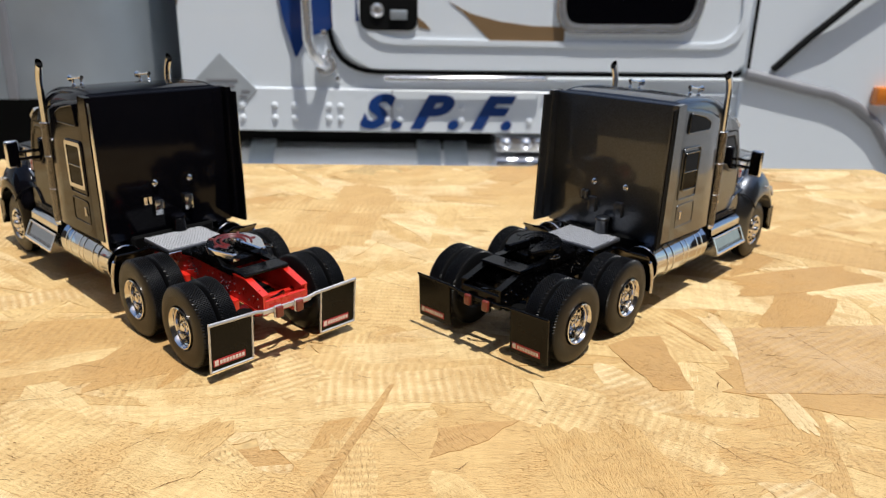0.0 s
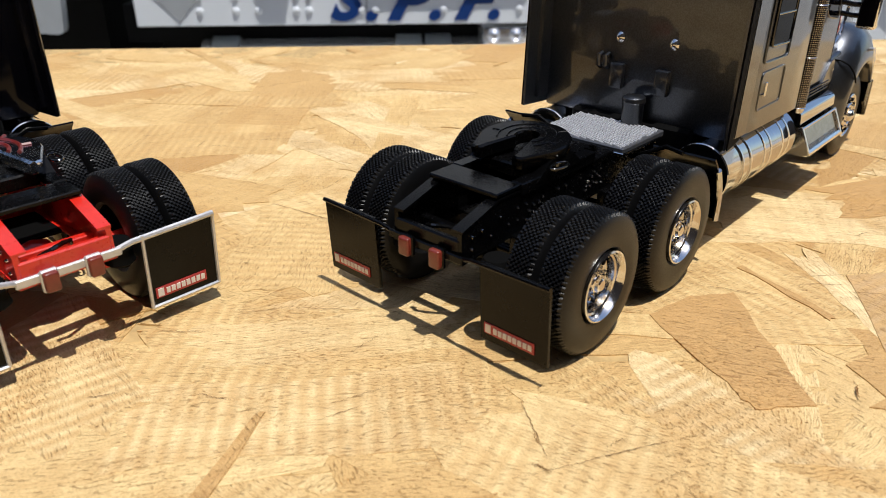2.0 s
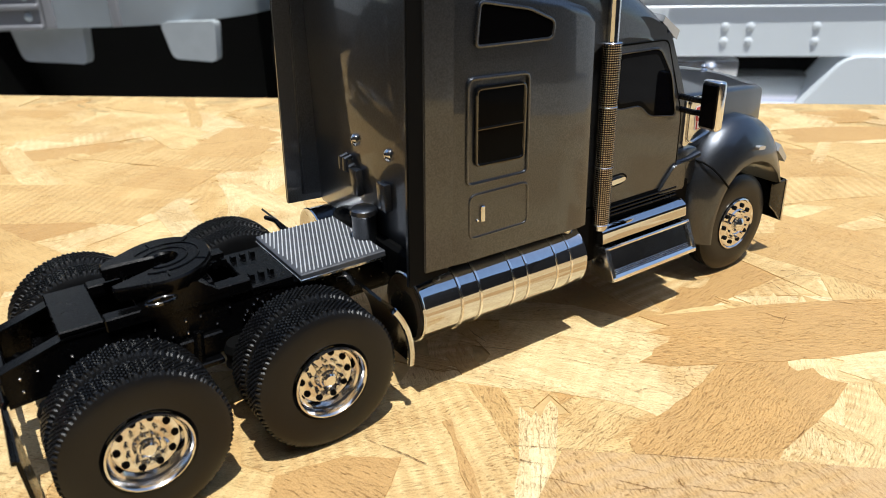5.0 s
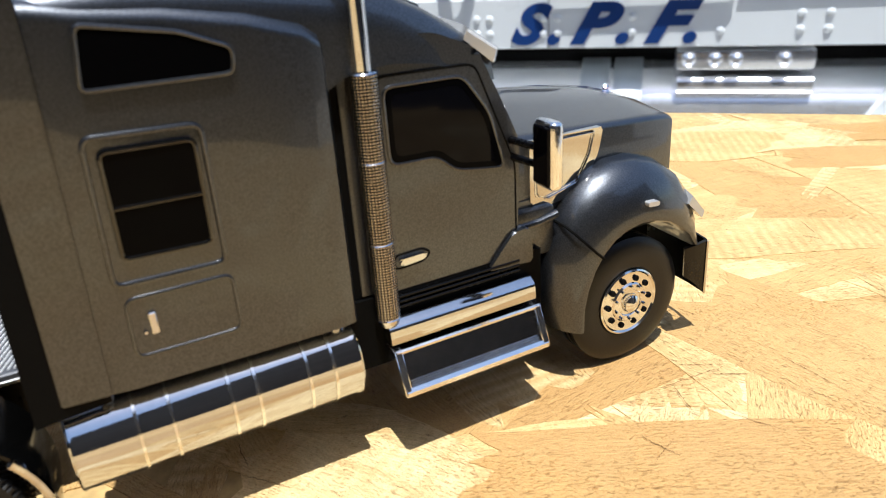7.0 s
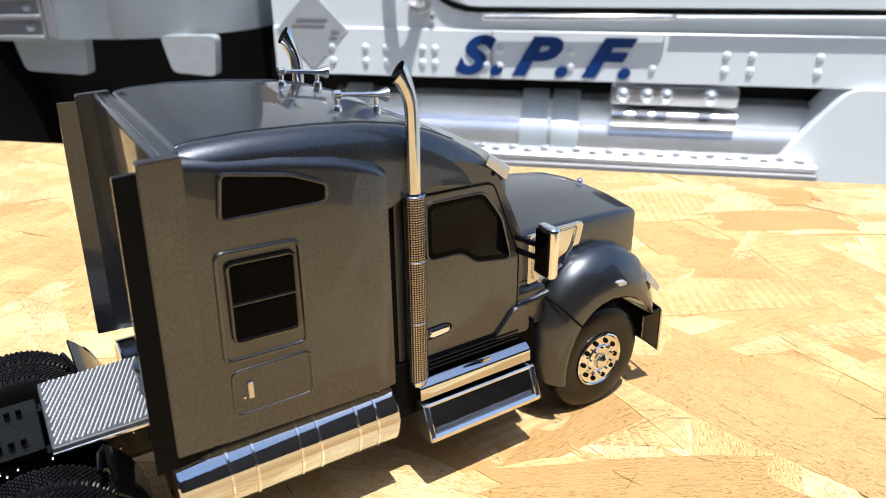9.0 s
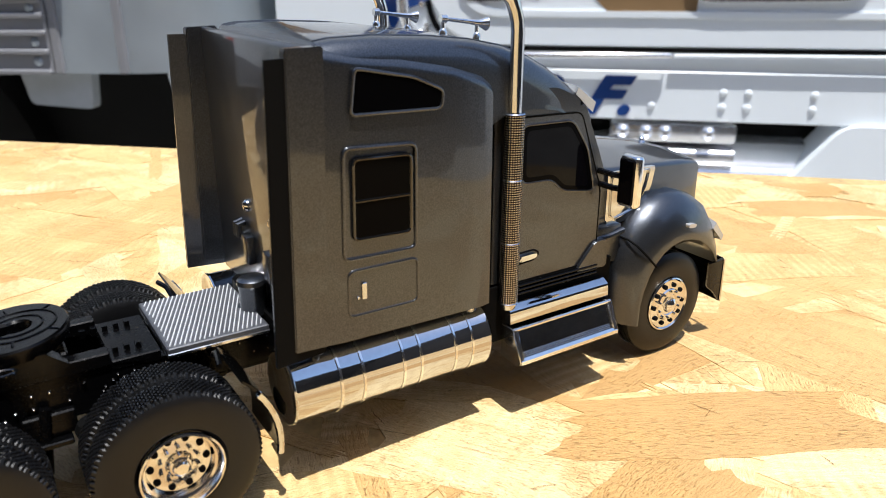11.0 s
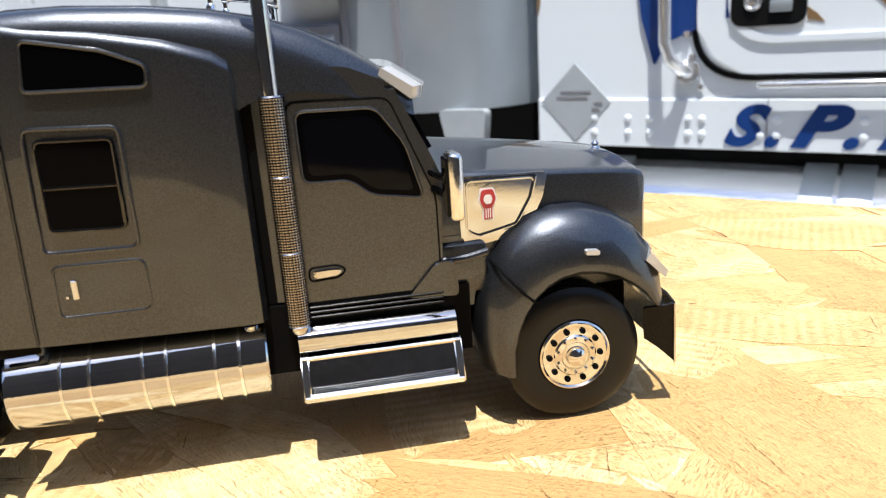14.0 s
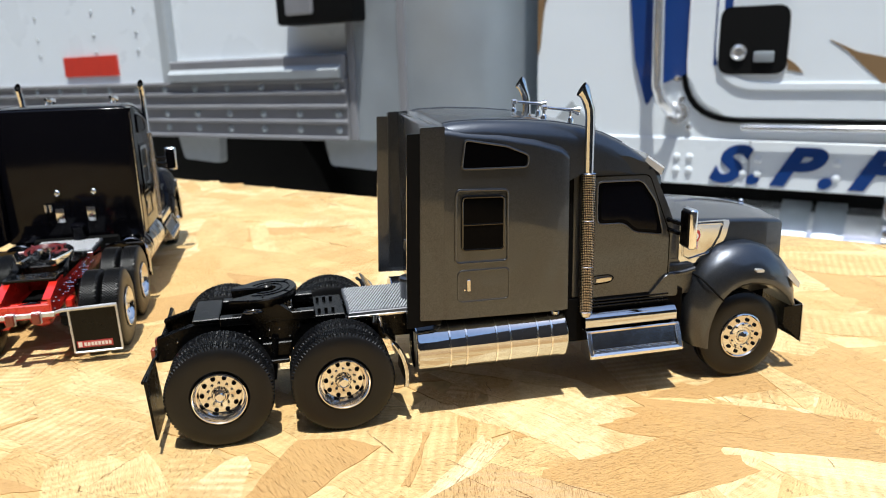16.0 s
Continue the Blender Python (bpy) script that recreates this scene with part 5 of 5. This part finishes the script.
cracks = B()
rg = random.Random(41)
for k in range(520):
    x, y, L, W, a, z = strand_rows[rg.randrange(900)]
    m_ = Matrix.Translation((x, y, 0)) @ Matrix.Rotation(a, 4, "Z")
    n = rg.randint(16, 26)
    l2 = rg.uniform(0.04, 0.30) * L * rg.choice((0.4, 1.0))
    x0 = rg.uniform(-0.45, 0.45) * L - l2 / 2
    side, wd = rg.choice((-0.5, 0.5, rg.uniform(-0.4, 0.4))) * W, rg.uniform(0.00004, 0.00015)
    if rg.random() < 0.25:
        l2 *= 0.3
        wd *= 2.2
    up, dn = [], []
    for j in range(n + 1):
        t = j / n
        px, py = x0 + l2 * t, side + rg.uniform(-1, 1) * 0.00022 + 0.0003 * math.sin(3 * t + k)
        w2 = wd * math.sin(math.pi * (0.08 + 0.84 * t)) * rg.uniform(0.5, 1.2)
        up.append((px, py + w2))
        dn.append((px, py - w2))
    vs = [cracks.verts.new(m_ @ Vector((px, py, 0.00003))) for px, py in up + dn[::-1]]
    if all(FAR_END < v.co.x < END - 0.002 and NEAR < v.co.y < EDGE - 0.002 for v in vs):
        cracks.faces.new(vs)
    else:
        for v in vs:
            cracks.verts.remove(v)
# longer cracks that cross the open board, as start and end in the board's frame
LONG = [(0.0605, 0.0065, 0.0837, -0.0035), (0.0888, 0.0077, 0.1250, 0.0088), (0.1250, 0.0088, 0.1585, 0.0083), (0.1047, 0.0010, 0.1046, -0.0093), (0.1086, -0.0185, 0.1212, -0.0218),
        (0.1251, -0.0216, 0.1443, -0.0261), (0.1209, -0.0007, 0.1312, -0.0036), (0.0784, -0.0267, 0.0791, -0.0321), (0.1362, -0.0011, 0.1540, -0.0019), (0.1041, -0.0291, 0.1234, -0.0338),
        (0.1793, 0.1033, 0.1848, 0.0910), (0.1873, 0.1087, 0.1986, 0.1110), (0.2050, 0.1229, 0.2205, 0.1070), (0.1905, 0.0945, 0.2041, 0.0892), (0.1798, 0.1118, 0.1935, 0.1143),
        (-0.0643, -0.0677, -0.0455, -0.0948), (0.0087, -0.1030, 0.0230, -0.1266), (-0.0041, -0.0675, 0.0393, -0.0573), (0.0601, -0.0866, 0.0944, -0.1079), (0.1738, 0.0983, 0.1935, 0.1141)]
LONG += [(0.095 + 0.0085 * i, 0.004 - 0.0061 * i * (i % 3), 0.095 + 0.0085 * i + 0.012, 0.002 - 0.0061 * i * (i % 3)) for i in range(9)]
for k, (xa, ya, xb, yb) in enumerate(LONG):
    d = Vector((xb - xa, yb - ya, 0))
    nrm = Vector((-d.y, d.x, 0)).normalized()
    n = max(10, int(d.length / 0.0007))
    wd = rg.uniform(0.00006, 0.00014)
    up, dn = [], []
    drift = 0.0
    for j in range(n + 1):
        t = j / n
        drift = drift * 0.80 + rg.uniform(-1, 1) * 0.00012
        c = Vector((xa, ya, 0.00006)) + d * t + nrm * drift
        w2 = wd * math.sin(math.pi * (0.05 + 0.90 * t)) * rg.choice((0.35, 0.7, 1.0, 1.5))
        up.append(c + nrm * w2)
        dn.append(c - nrm * w2)
    cracks.faces.new([cracks.verts.new(p) for p in up + dn[::-1]])
tagged(part("edge_crack", cracks, CRACK, board, "fine dark cracks between strands", 20), kind="stuff")

# trestle under the board
for sx in (FAR_END + 0.25, END - 0.15):
    t = thing("trestle", YARD @ pose(sx, (NEAR + EDGE) / 2, GROUND), "plain pine trestle under the strand board", "trestle", "trestles under the board")
    hw = (EDGE - NEAR) / 2 - 0.12
    b = B(); box(b, (-0.045, -hw, -GROUND + TOP - 0.0125 - 0.09), (0.045, hw, -GROUND + TOP - 0.0125), 0.003, 1)
    part("top_beam", b, PINE, t)
    for yy in (-hw + 0.08, hw - 0.08):
        for d in (1, -1):
            b = B(); rings(b, [[(d * 0.25 + dx, yy + dy, 0.0) for dx, dy in ((-0.02, -0.04), (0.02, -0.04), (0.02, 0.04), (-0.02, 0.04))], [(d * 0.066 + dx, yy + dy, -GROUND - 0.03) for dx, dy in ((-0.02, -0.04), (0.02, -0.04), (0.02, 0.04), (-0.02, 0.04))]])
            part("leg", b, PINE, t)

# ---- the yard and the parked lorry ----
ground = B()
g0 = [ground.verts.new((x, y, GROUND)) for x, y in ((-900, -900), (900, -900), (900, 900), (-900, 900))]
ground.faces.new(g0)
tagged(part("ground", ground, ASPHALT, None), "pale worn concrete yard", "ground", kind="structure")

# added walls out of view: they block low sky from paint and chrome
b = B(); box(b, (-9.0, -2.4, GROUND), (9.0, -2.2, GROUND + 4.8), 0.01, 1)
bmesh.ops.transform(b, matrix=YARD, verts=b.verts)
tagged(part("reflection_wall_south", b, WALL, None), "added dark brown wall out of view that darkens reflections", "wall", kind="structure")
for name, x0 in (("reflection_wall_west", -8.2), ("reflection_wall_east", 8.0)):
    b = B(); box(b, (x0, -2.2, GROUND), (x0 + 0.2, 1.2, GROUND + 4.8), 0.01, 1)
    bmesh.ops.transform(b, matrix=YARD, verts=b.verts)
    tagged(part(name, b, WALL, None), "added dark brown wall out of view that darkens reflections", "wall", kind="structure")

N0 = 1.53
SK = -0.186                              # lower edge of the sleeper skirt
lorry = thing("parked_lorry", YARD @ TRUE @ pose(0.020, N0, BASE + 0.006), "white full-size sleeper lorry with blue and tan stripes", "lorry")


def lp(name, bm, material, label="", parent=None, smooth=35):
    bmesh.ops.translate(bm, verts=bm.verts, vec=(0, 0, -BASE))
    return part(name, bm, material, parent or lorry, label, smooth)


b = B()
slab(b, soft([(-0.562, SK), (0.80, SK), (0.80, 0.95), (0.55, 1.95), (-0.562, 2.05)], 0.02), 0.0, 2.3, "y")
lp("cab_side", b, WHITE, "white painted sleeper and cab side")
# riveted lower panel, seam
b = B(); box(b, (-0.5625, -0.006, SK - 0.002), (0.80, 0.004, -0.085), 0.002, 1)
lp("skirt_panel", b, WHITE)
b = B(); box(b, (-0.0655, -0.0075, SK - 0.001), (-0.0635, 0.0, -0.086))
lp("skirt_seam", b, ALUD)
for s in (-0.425, -0.348, -0.300, -0.218, -0.190, -0.076, -0.046, 0.105, 0.275, 0.42, 0.47, 0.60):
    for z in (-0.1265, -0.1570):
        if s == 0.275 and z > -0.15:
            continue
        b = B(); lathe(b, [(0, 0.0084), (0.002, 0.0078), (0.004, 0.005), (0.0045, 0.001)], (s, -0.006, z), "y", 14, -1)
        lp("rivet", b, WHITE)
# door with rounded corner, raised from the wall
door_o = [(-0.205, 0.95), (-0.205, -0.036), (0.86, -0.030), (0.78, 0.60), (0.62, 0.95)]
b = B(); slab(b, soft(door_o, 0.115, 8), -0.016, 0.002, "y")
bmesh.ops.bevel(b, geom=[e for e in b.edges if e.verts[0].co.y < -0.01 and e.verts[1].co.y < -0.01], offset=0.010, segments=3, affect="EDGES")
door = lp("door", b, WHITE, "white lorry door with rounded lower corner")
b = B(); hoop(b, soft(grown(door_o, 0.014), 0.125, 8), soft(grown(door_o, 0.004), 0.118, 8), -0.005, 0.001, "y")
lp("door_seal", b, DARK, "", door)
inner = [(-0.150, 0.90), (-0.150, 0.018), (0.80, 0.022), (0.74, 0.56), (0.60, 0.90)]
b = B(); hoop(b, soft(inner, 0.095, 8), soft(grown(inner, -0.02), 0.085, 8), -0.021, -0.014, "y")
bmesh.ops.bevel(b, geom=[e for e in b.edges if e.verts[0].co.y < -0.02 and e.verts[1].co.y < -0.02], offset=0.004, segments=2, affect="EDGES")
lp("door_pressing", b, WHITE, "", door)
lt = [(-0.140, 0.19), (-0.140, 0.054), (-0.006, 0.054), (-0.006, 0.19)]
b = B(); slab(b, soft(lt, 0.025, 5), -0.0225, -0.010, "y")
latch = lp("latch_recess", b, DARK, "black recessed latch with chrome lock", door)
b = B(); lathe(b, [(0, 0.017), (0.004, 0.016), (0.006, 0.011), (0.004, 0.009), (0.005, 0.002)], (-0.100, -0.022, 0.098), "y", 20, -1)
lp("door_lock", b, CHROMEB, "", door)
b = B(); box(b, (-0.070, -0.028, 0.078), (-0.030, -0.021, 0.100), 0.003, 2)
lp("latch_paddle", b, ALU, "", door)
wi = [(0.338, 0.34), (0.338, 0.072), (0.650, 0.078), (0.690, 0.34)]
b = B(); slab(b, soft(wi, 0.045, 6), -0.0215, -0.012, "y")
w = lp("door_window", b, GLASS, "dark lower door window in a chrome frame", door)
b = B(); hoop(b, soft(grown(wi, 0.018), 0.06, 6), soft(grown(wi, -0.004), 0.042, 6), -0.030, -0.014, "y")
bmesh.ops.bevel(b, geom=[e for e in b.edges if e.verts[0].co.y < -0.029 and e.verts[1].co.y < -0.029], offset=0.005, segments=2, affect="EDGES")
lp("window_frame", b, CHROMEB, "", door)
b = B(); tube(b, [(-0.082, -0.020, -0.0570), (-0.075, -0.024, -0.0570), (0.295, -0.024, -0.0515), (0.302, -0.020, -0.0515)], 0.0062, 10)
lp("chrome_strip", b, CHROMEB, "bright trim strip below the door")
b = B(); tube(b, [(0.31, -0.018, -0.052), (0.80, -0.018, -0.046)], 0.004, 8)
lp("door_trim", b, WHITE)
# grab rail
b = B(); tube(b, [(-0.262, -0.03, 1.2), (-0.262, -0.045, 1.0), (-0.262, -0.05, 0.20), (-0.258, -0.05, 0.03), (-0.248, -0.048, 0.0), (-0.232, -0.035, -0.022), (-0.222, -0.012, -0.030), (-0.220, 0.0, -0.032)], 0.0125, 14)
lp("grab_rail", b, CHROMEB, "chrome grab rail beside the door")
b = B(); lathe(b, [(0, 0.026), (0.006, 0.024), (0.008, 0.012)], (-0.222, -0.004, -0.030), "y", 18, -1)
lp("rail_foot", b, CHROMEB)
for s, z in ((-0.196, -0.060), (-0.226, 0.045), (-0.215, 0.0)):
    b = B(); lathe(b, [(0, 0.008), (0.006, 0.006)], (s, -0.004, z), "y", 10, -1)
    lp("bolt", b, CHROMEB)
# stripes
b = B(); slab(b, soft([(-0.345, 0.42), (-0.335, 0.20), (-0.322, 0.085), (-0.292, -0.018), (-0.268, 0.03), (-0.205, 0.055), (-0.165, 0.10), (-0.165, 0.42)], 0.012), -0.0075, 0.0, "y")
lp("blue_stripe", b, BLUE, "dark blue stripe")
b = B(); slab(b, soft([(-0.150, 0.42), (-0.150, 0.07), (-0.118, 0.088), (-0.118, 0.42)], 0.006), -0.0175, -0.012, "y")
lp("blue_stripe", b, BLUE, "dark blue stripe")
b = B(); slab(b, [(0.068, 0.120), (0.120, 0.095), (0.190, 0.079), (0.270, 0.070), (0.345, 0.070), (0.345, 0.034), (0.260, 0.028), (0.168, 0.034), (0.130, 0.070), (0.100, 0.098)], -0.0175, -0.012, "y")
lp("tan_stripe", b, GOLD, "tan swept stripe")
b = B(); slab(b, [(-0.006, 0.085), (0.012, 0.072), (0.026, 0.056), (-0.004, 0.062)], -0.0175, -0.012, "y")
lp("tan_stripe", b, GOLD)
b = B(); slab(b, [(-0.561, 0.40), (-0.561, 0.10), (-0.555, 0.12), (-0.545, 0.22), (-0.50, 0.32), (-0.44, 0.40)], -0.004, 0.0, "y")
lp("tan_stripe", b, GOLD, "tan swept stripe")
# diamond placard with unreadable lines
b = B(); slab(b, [(-0.470, -0.006), (-0.388, -0.090), (-0.470, -0.176), (-0.552, -0.090)], -0.0085, -0.004, "y")
dia = lp("diamond_placard", b, GREYD, "grey diamond placard")
b = B()
for k, (x0, x1) in enumerate(((-0.505, -0.432), (-0.515, -0.440), (-0.425, -0.405), (-0.430, -0.412))):
    z = -0.066 - 0.0125 * k
    slab(b, [(x0, z), (x1, z), (x1, z - 0.006), (x0, z - 0.006)], -0.0095, -0.008, "y")
lp("placard_line", b, ALUD, "", dia)


def letters(text, s, z, size, width):
    """Slanted bold lettering on the skirt."""
    c = bpy.data.curves.new("lettering", "FONT")
    c.body, c.size, c.shear, c.extrude, c.offset = text, size, 0.42, 0.0012, 0.0052
    o = new("lettering", c)
    o.parent = lorry
    o.matrix_basis = Matrix.Translation((s, -0.0078, z - BASE)) @ Euler((radians(90), 0, 0)).to_matrix().to_4x4() @ Matrix.Diagonal((width, 1, 1, 1))
    c.materials.append(BLUE)
    return tagged(o, "dark blue slanted letter")


letters("S", -0.146, -0.1745, 0.108, 1.15)
letters(".", -0.070, -0.1745, 0.108, 1.1)
letters("P", -0.020, -0.1745, 0.108, 1.30)
letters(".", 0.070, -0.1745, 0.108, 1.1)
letters("F", 0.128, -0.1745, 0.108, 1.30)
letters(".", 0.202, -0.1745, 0.108, 1.1)
# bonnet, front mudguard, pillar, lamp
b = B()
slab(b, soft([(0.80, 0.62), (0.80, SK), (0.665, SK), (0.58, -0.30), (0.46, -0.46), (0.46, -0.62), (2.20, -0.62), (2.35, -0.30), (2.35, 0.05), (2.15, 0.40)], 0.03), -0.02, 2.3, "y")
lp("front_wing", b, WHITE, "white bonnet side and front wing")
b = B(); tube(b, [(0.80, -0.022, -0.030), (0.944, -0.022, -0.061), (1.03, -0.022, -0.078), (1.096, -0.022, -0.104), (1.160, -0.022, -0.150), (1.228, -0.022, -0.236), (1.270, -0.022, -0.340), (1.285, -0.022, -0.50)], 0.014, 10)
lp("wing_lip", b, ALUD, "grey wing moulding")
b = B(); tube(b, [(0.870, -0.02, -0.02), (0.94, -0.03, 0.055), (1.016, -0.04, 0.1275), (1.20, -0.05, 0.30)], 0.009, 10)
lp("mirror_stay", b, DARK, "black mirror stay")
b = B(); box(b, (0.803, -0.024, -0.02), (0.811, -0.012, 0.42), 0.002, 1)
lp("wing_joint", b, DARK)
b = B(); box(b, (1.135, -0.045, -0.100), (1.20, -0.018, -0.055), 0.006, 2)
lp("side_lamp", b, AMBER, "amber side lamp")
# near-black boxes stand in for shade round the chassis; tank, steps under the skirt
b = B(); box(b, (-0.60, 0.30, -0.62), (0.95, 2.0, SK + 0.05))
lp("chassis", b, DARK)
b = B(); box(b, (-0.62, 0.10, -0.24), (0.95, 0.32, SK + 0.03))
lp("skirt_shade_box", b, DARK)
b = B(); lathe(b, [(-0.46, 0.10), (-0.45, 0.14), (0.62, 0.14), (0.63, 0.10)], (0, 0.13, -0.372), "x", 28)
tk = lp("fuel_tank", b, CHROMEB, "bright round fuel tank")
for s in (-0.395, 0.03, 0.10):
    b = B(); lathe(b, [(s - 0.03, 0.141), (s - 0.03, 0.147), (s + 0.03, 0.147), (s + 0.03, 0.141)], (0, 0.13, -0.372), "x", 28)
    lp("tank_strap", b, ALU, "", tk)
b = B(); box(b, (-0.46, -0.07, -0.352), (0.62, 0.02, -0.334), 0.004, 1)
st = lp("step_plate", b, CHROMEB, "studded bright step plate along the tank")
for k in range(30):
    b = B(); lathe(b, [(0, 0.012), (0.006, 0.009), (0.008, 0.002)], (-0.43 + 0.035 * k, -0.035 - 0.018 * (k % 2), -0.334), "z", 8)
    lp("step_stud", b, CHROMEB, "", st)
b = B(); box(b, (-0.46, -0.075, -0.43), (0.62, -0.060, -0.352), 0.003, 1)
lp("step_face", b, ALUD, "", st)
b = B(); box(b, (0.195, 0.0, -0.238), (0.46, 0.10, -0.196), 0.008, 2)
lp("step_bracket", b, CHROMEB, "chrome step bracket")
for s in (0.22, 0.27, 0.31, 0.40):
    b = B(); lathe(b, [(0, 0.016), (0.01, 0.014), (0.016, 0.006)], (s, 0.0, -0.214), "y", 12, -1)
    lp("bracket_bolt", b, CHROMEB)
b = B(); tube(b, [(0.20, 0.02, -0.27), (0.46, 0.02, -0.27)], 0.022, 12)
lp("step_tube", b, CHROMEB, "chrome step tube")
for s in (-0.35, 1.45):
    b = B(); lathe(b, [(0.0, 0.36), (0.02, 0.42), (0.26, 0.42), (0.28, 0.36)], (s, 0.55, BASE + 0.42), "y", 36)
    lp("lorry_tyre", b, DARK, "large black tyre")

# ---- the trailer behind the lorry ----
trailer = thing("trailer", YARD @ TRUE @ pose(0.020, N0, BASE + 0.006), "white box trailer with grey riveted side rail", "trailer")


def tp(name, bm, material, label="", parent=None, smooth=35):
    for v in bm.verts:
        v.co.z += -BASE + (v.co.x + 1.1) * 0.018
    return part(name, bm, material, parent or trailer, label, smooth)


b = B(); box(b, (-6.5, 0.02, -0.02), (-1.13, 2.4, 2.3), 0.01, 1)
tp("box_body", b, WHITE, "white trailer side panel")
# rounded aluminium nose
b = B()
pts = [(-1.13, 0.0), (-0.97, 0.0)] + [(-0.97 + 0.30 * math.sin(radians(a)), 0.30 - 0.30 * math.cos(radians(a))) for a in range(10, 91, 10)] + [(-0.67, 2.4), (-1.13, 2.4)]
slab(b, pts, -0.125, 2.3, "z")
tp("trailer_nose", b, ALU, "rounded aluminium trailer nose")
for s in (-1.125, -0.955):
    b = B(); box(b, (s - 0.012, -0.008, -0.125), (s + 0.012, 0.01, 2.2), 0.003, 1)
    tp("nose_post", b, ALUD)
b = B(); box(b, (-6.5, -0.012, -0.125), (-1.14, 0.06, 0.052), 0.004, 1)
rail = tp("side_rail", b, ALUD, "grey ribbed side rail with rivets")
for z in (-0.120, -0.072, -0.028, 0.012, 0.046):
    b = B(); box(b, (-6.5, -0.022, z - 0.006), (-1.14, -0.010, z + 0.006), 0.003, 1)
    tp("rail_rib", b, ALUD, "", rail)
for k in range(22):
    s = -1.175 - 0.145 * k
    for z in (0.029, -0.050, -0.096):
        b = B(); lathe(b, [(0, 0.0115), (0.004, 0.009), (0.006, 0.002)], (s, -0.012, z), "y", 10, -1)
        tp("rivet", b, ALU, "", rail)
b = B(); box(b, (-1.86, -0.02, 0.052), (-1.14, 0.06, 0.118), 0.006, 1)
tp("rail_ledge", b, ALUD, "grey ledge above the rail")
b = B(); rings(b, [[(s, y, z) for y, z in ((-0.03, 0.052), (-0.034, 0.075), (0.01, 0.12), (0.03, 0.12), (0.03, 0.052))] for s in (-1.855, -1.15)])
tp("ledge_cap", b, GREYD)
b = B(); box(b, (-1.905, -0.014, 0.05), (-1.86, 0.03, 2.2), 0.005, 1)
tp("panel_post", b, GREYD, "grey upright between panels")
b = B(); box(b, (-2.47, 0.012, 0.080), (-2.165, 0.022, 0.150))
tp("reflector", b, TAPE, "red rectangular reflector")
for s in (-2.05, -2.28, -2.62):
    for z in (0.16, 0.22, 0.30, 0.38):
        b = B(); lathe(b, [(0, 0.008), (0.004, 0.005)], (s, 0.02, z), "y", 8, -1)
        tp("panel_rivet", b, GREYD)
b = B(); box(b, (-1.34, -0.06, 0.200), (-1.07, 0.05, 0.42), 0.01, 2)
jb = tp("connection_box", b, DARK, "black connection box on the trailer")
b = B(); box(b, (-1.30, -0.07, 0.225), (-1.20, -0.055, 0.30), 0.006, 1)
tp("box_cover", b, ALUD, "", jb)
for s0, s1 in ((-1.26, -1.06), (-1.90, -1.70), (-0.86, -0.72)):
    b = B(); slab(b, soft([(s0, -0.12), (s0 + 0.02, -0.205), (s1 - 0.01, -0.215), (s1, -0.12)], 0.015), 0.02, 0.05, "y")
    tp("hanging_plate", b, GREYD, "grey plate hanging below the rail")
# near-black box in place of the shade beneath the trailer
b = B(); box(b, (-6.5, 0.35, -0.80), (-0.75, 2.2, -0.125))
tp("trailer_shade_box", b, DARK)
for s in (-1.9, -4.8, -5.9):
    b = B(); lathe(b, [(0.0, 0.40), (0.02, 0.48), (0.28, 0.48), (0.30, 0.40)], (s, 0.25, BASE + 0.50), "y", 32)
    tp("trailer_tyre", b, DARK)

lay_strands()
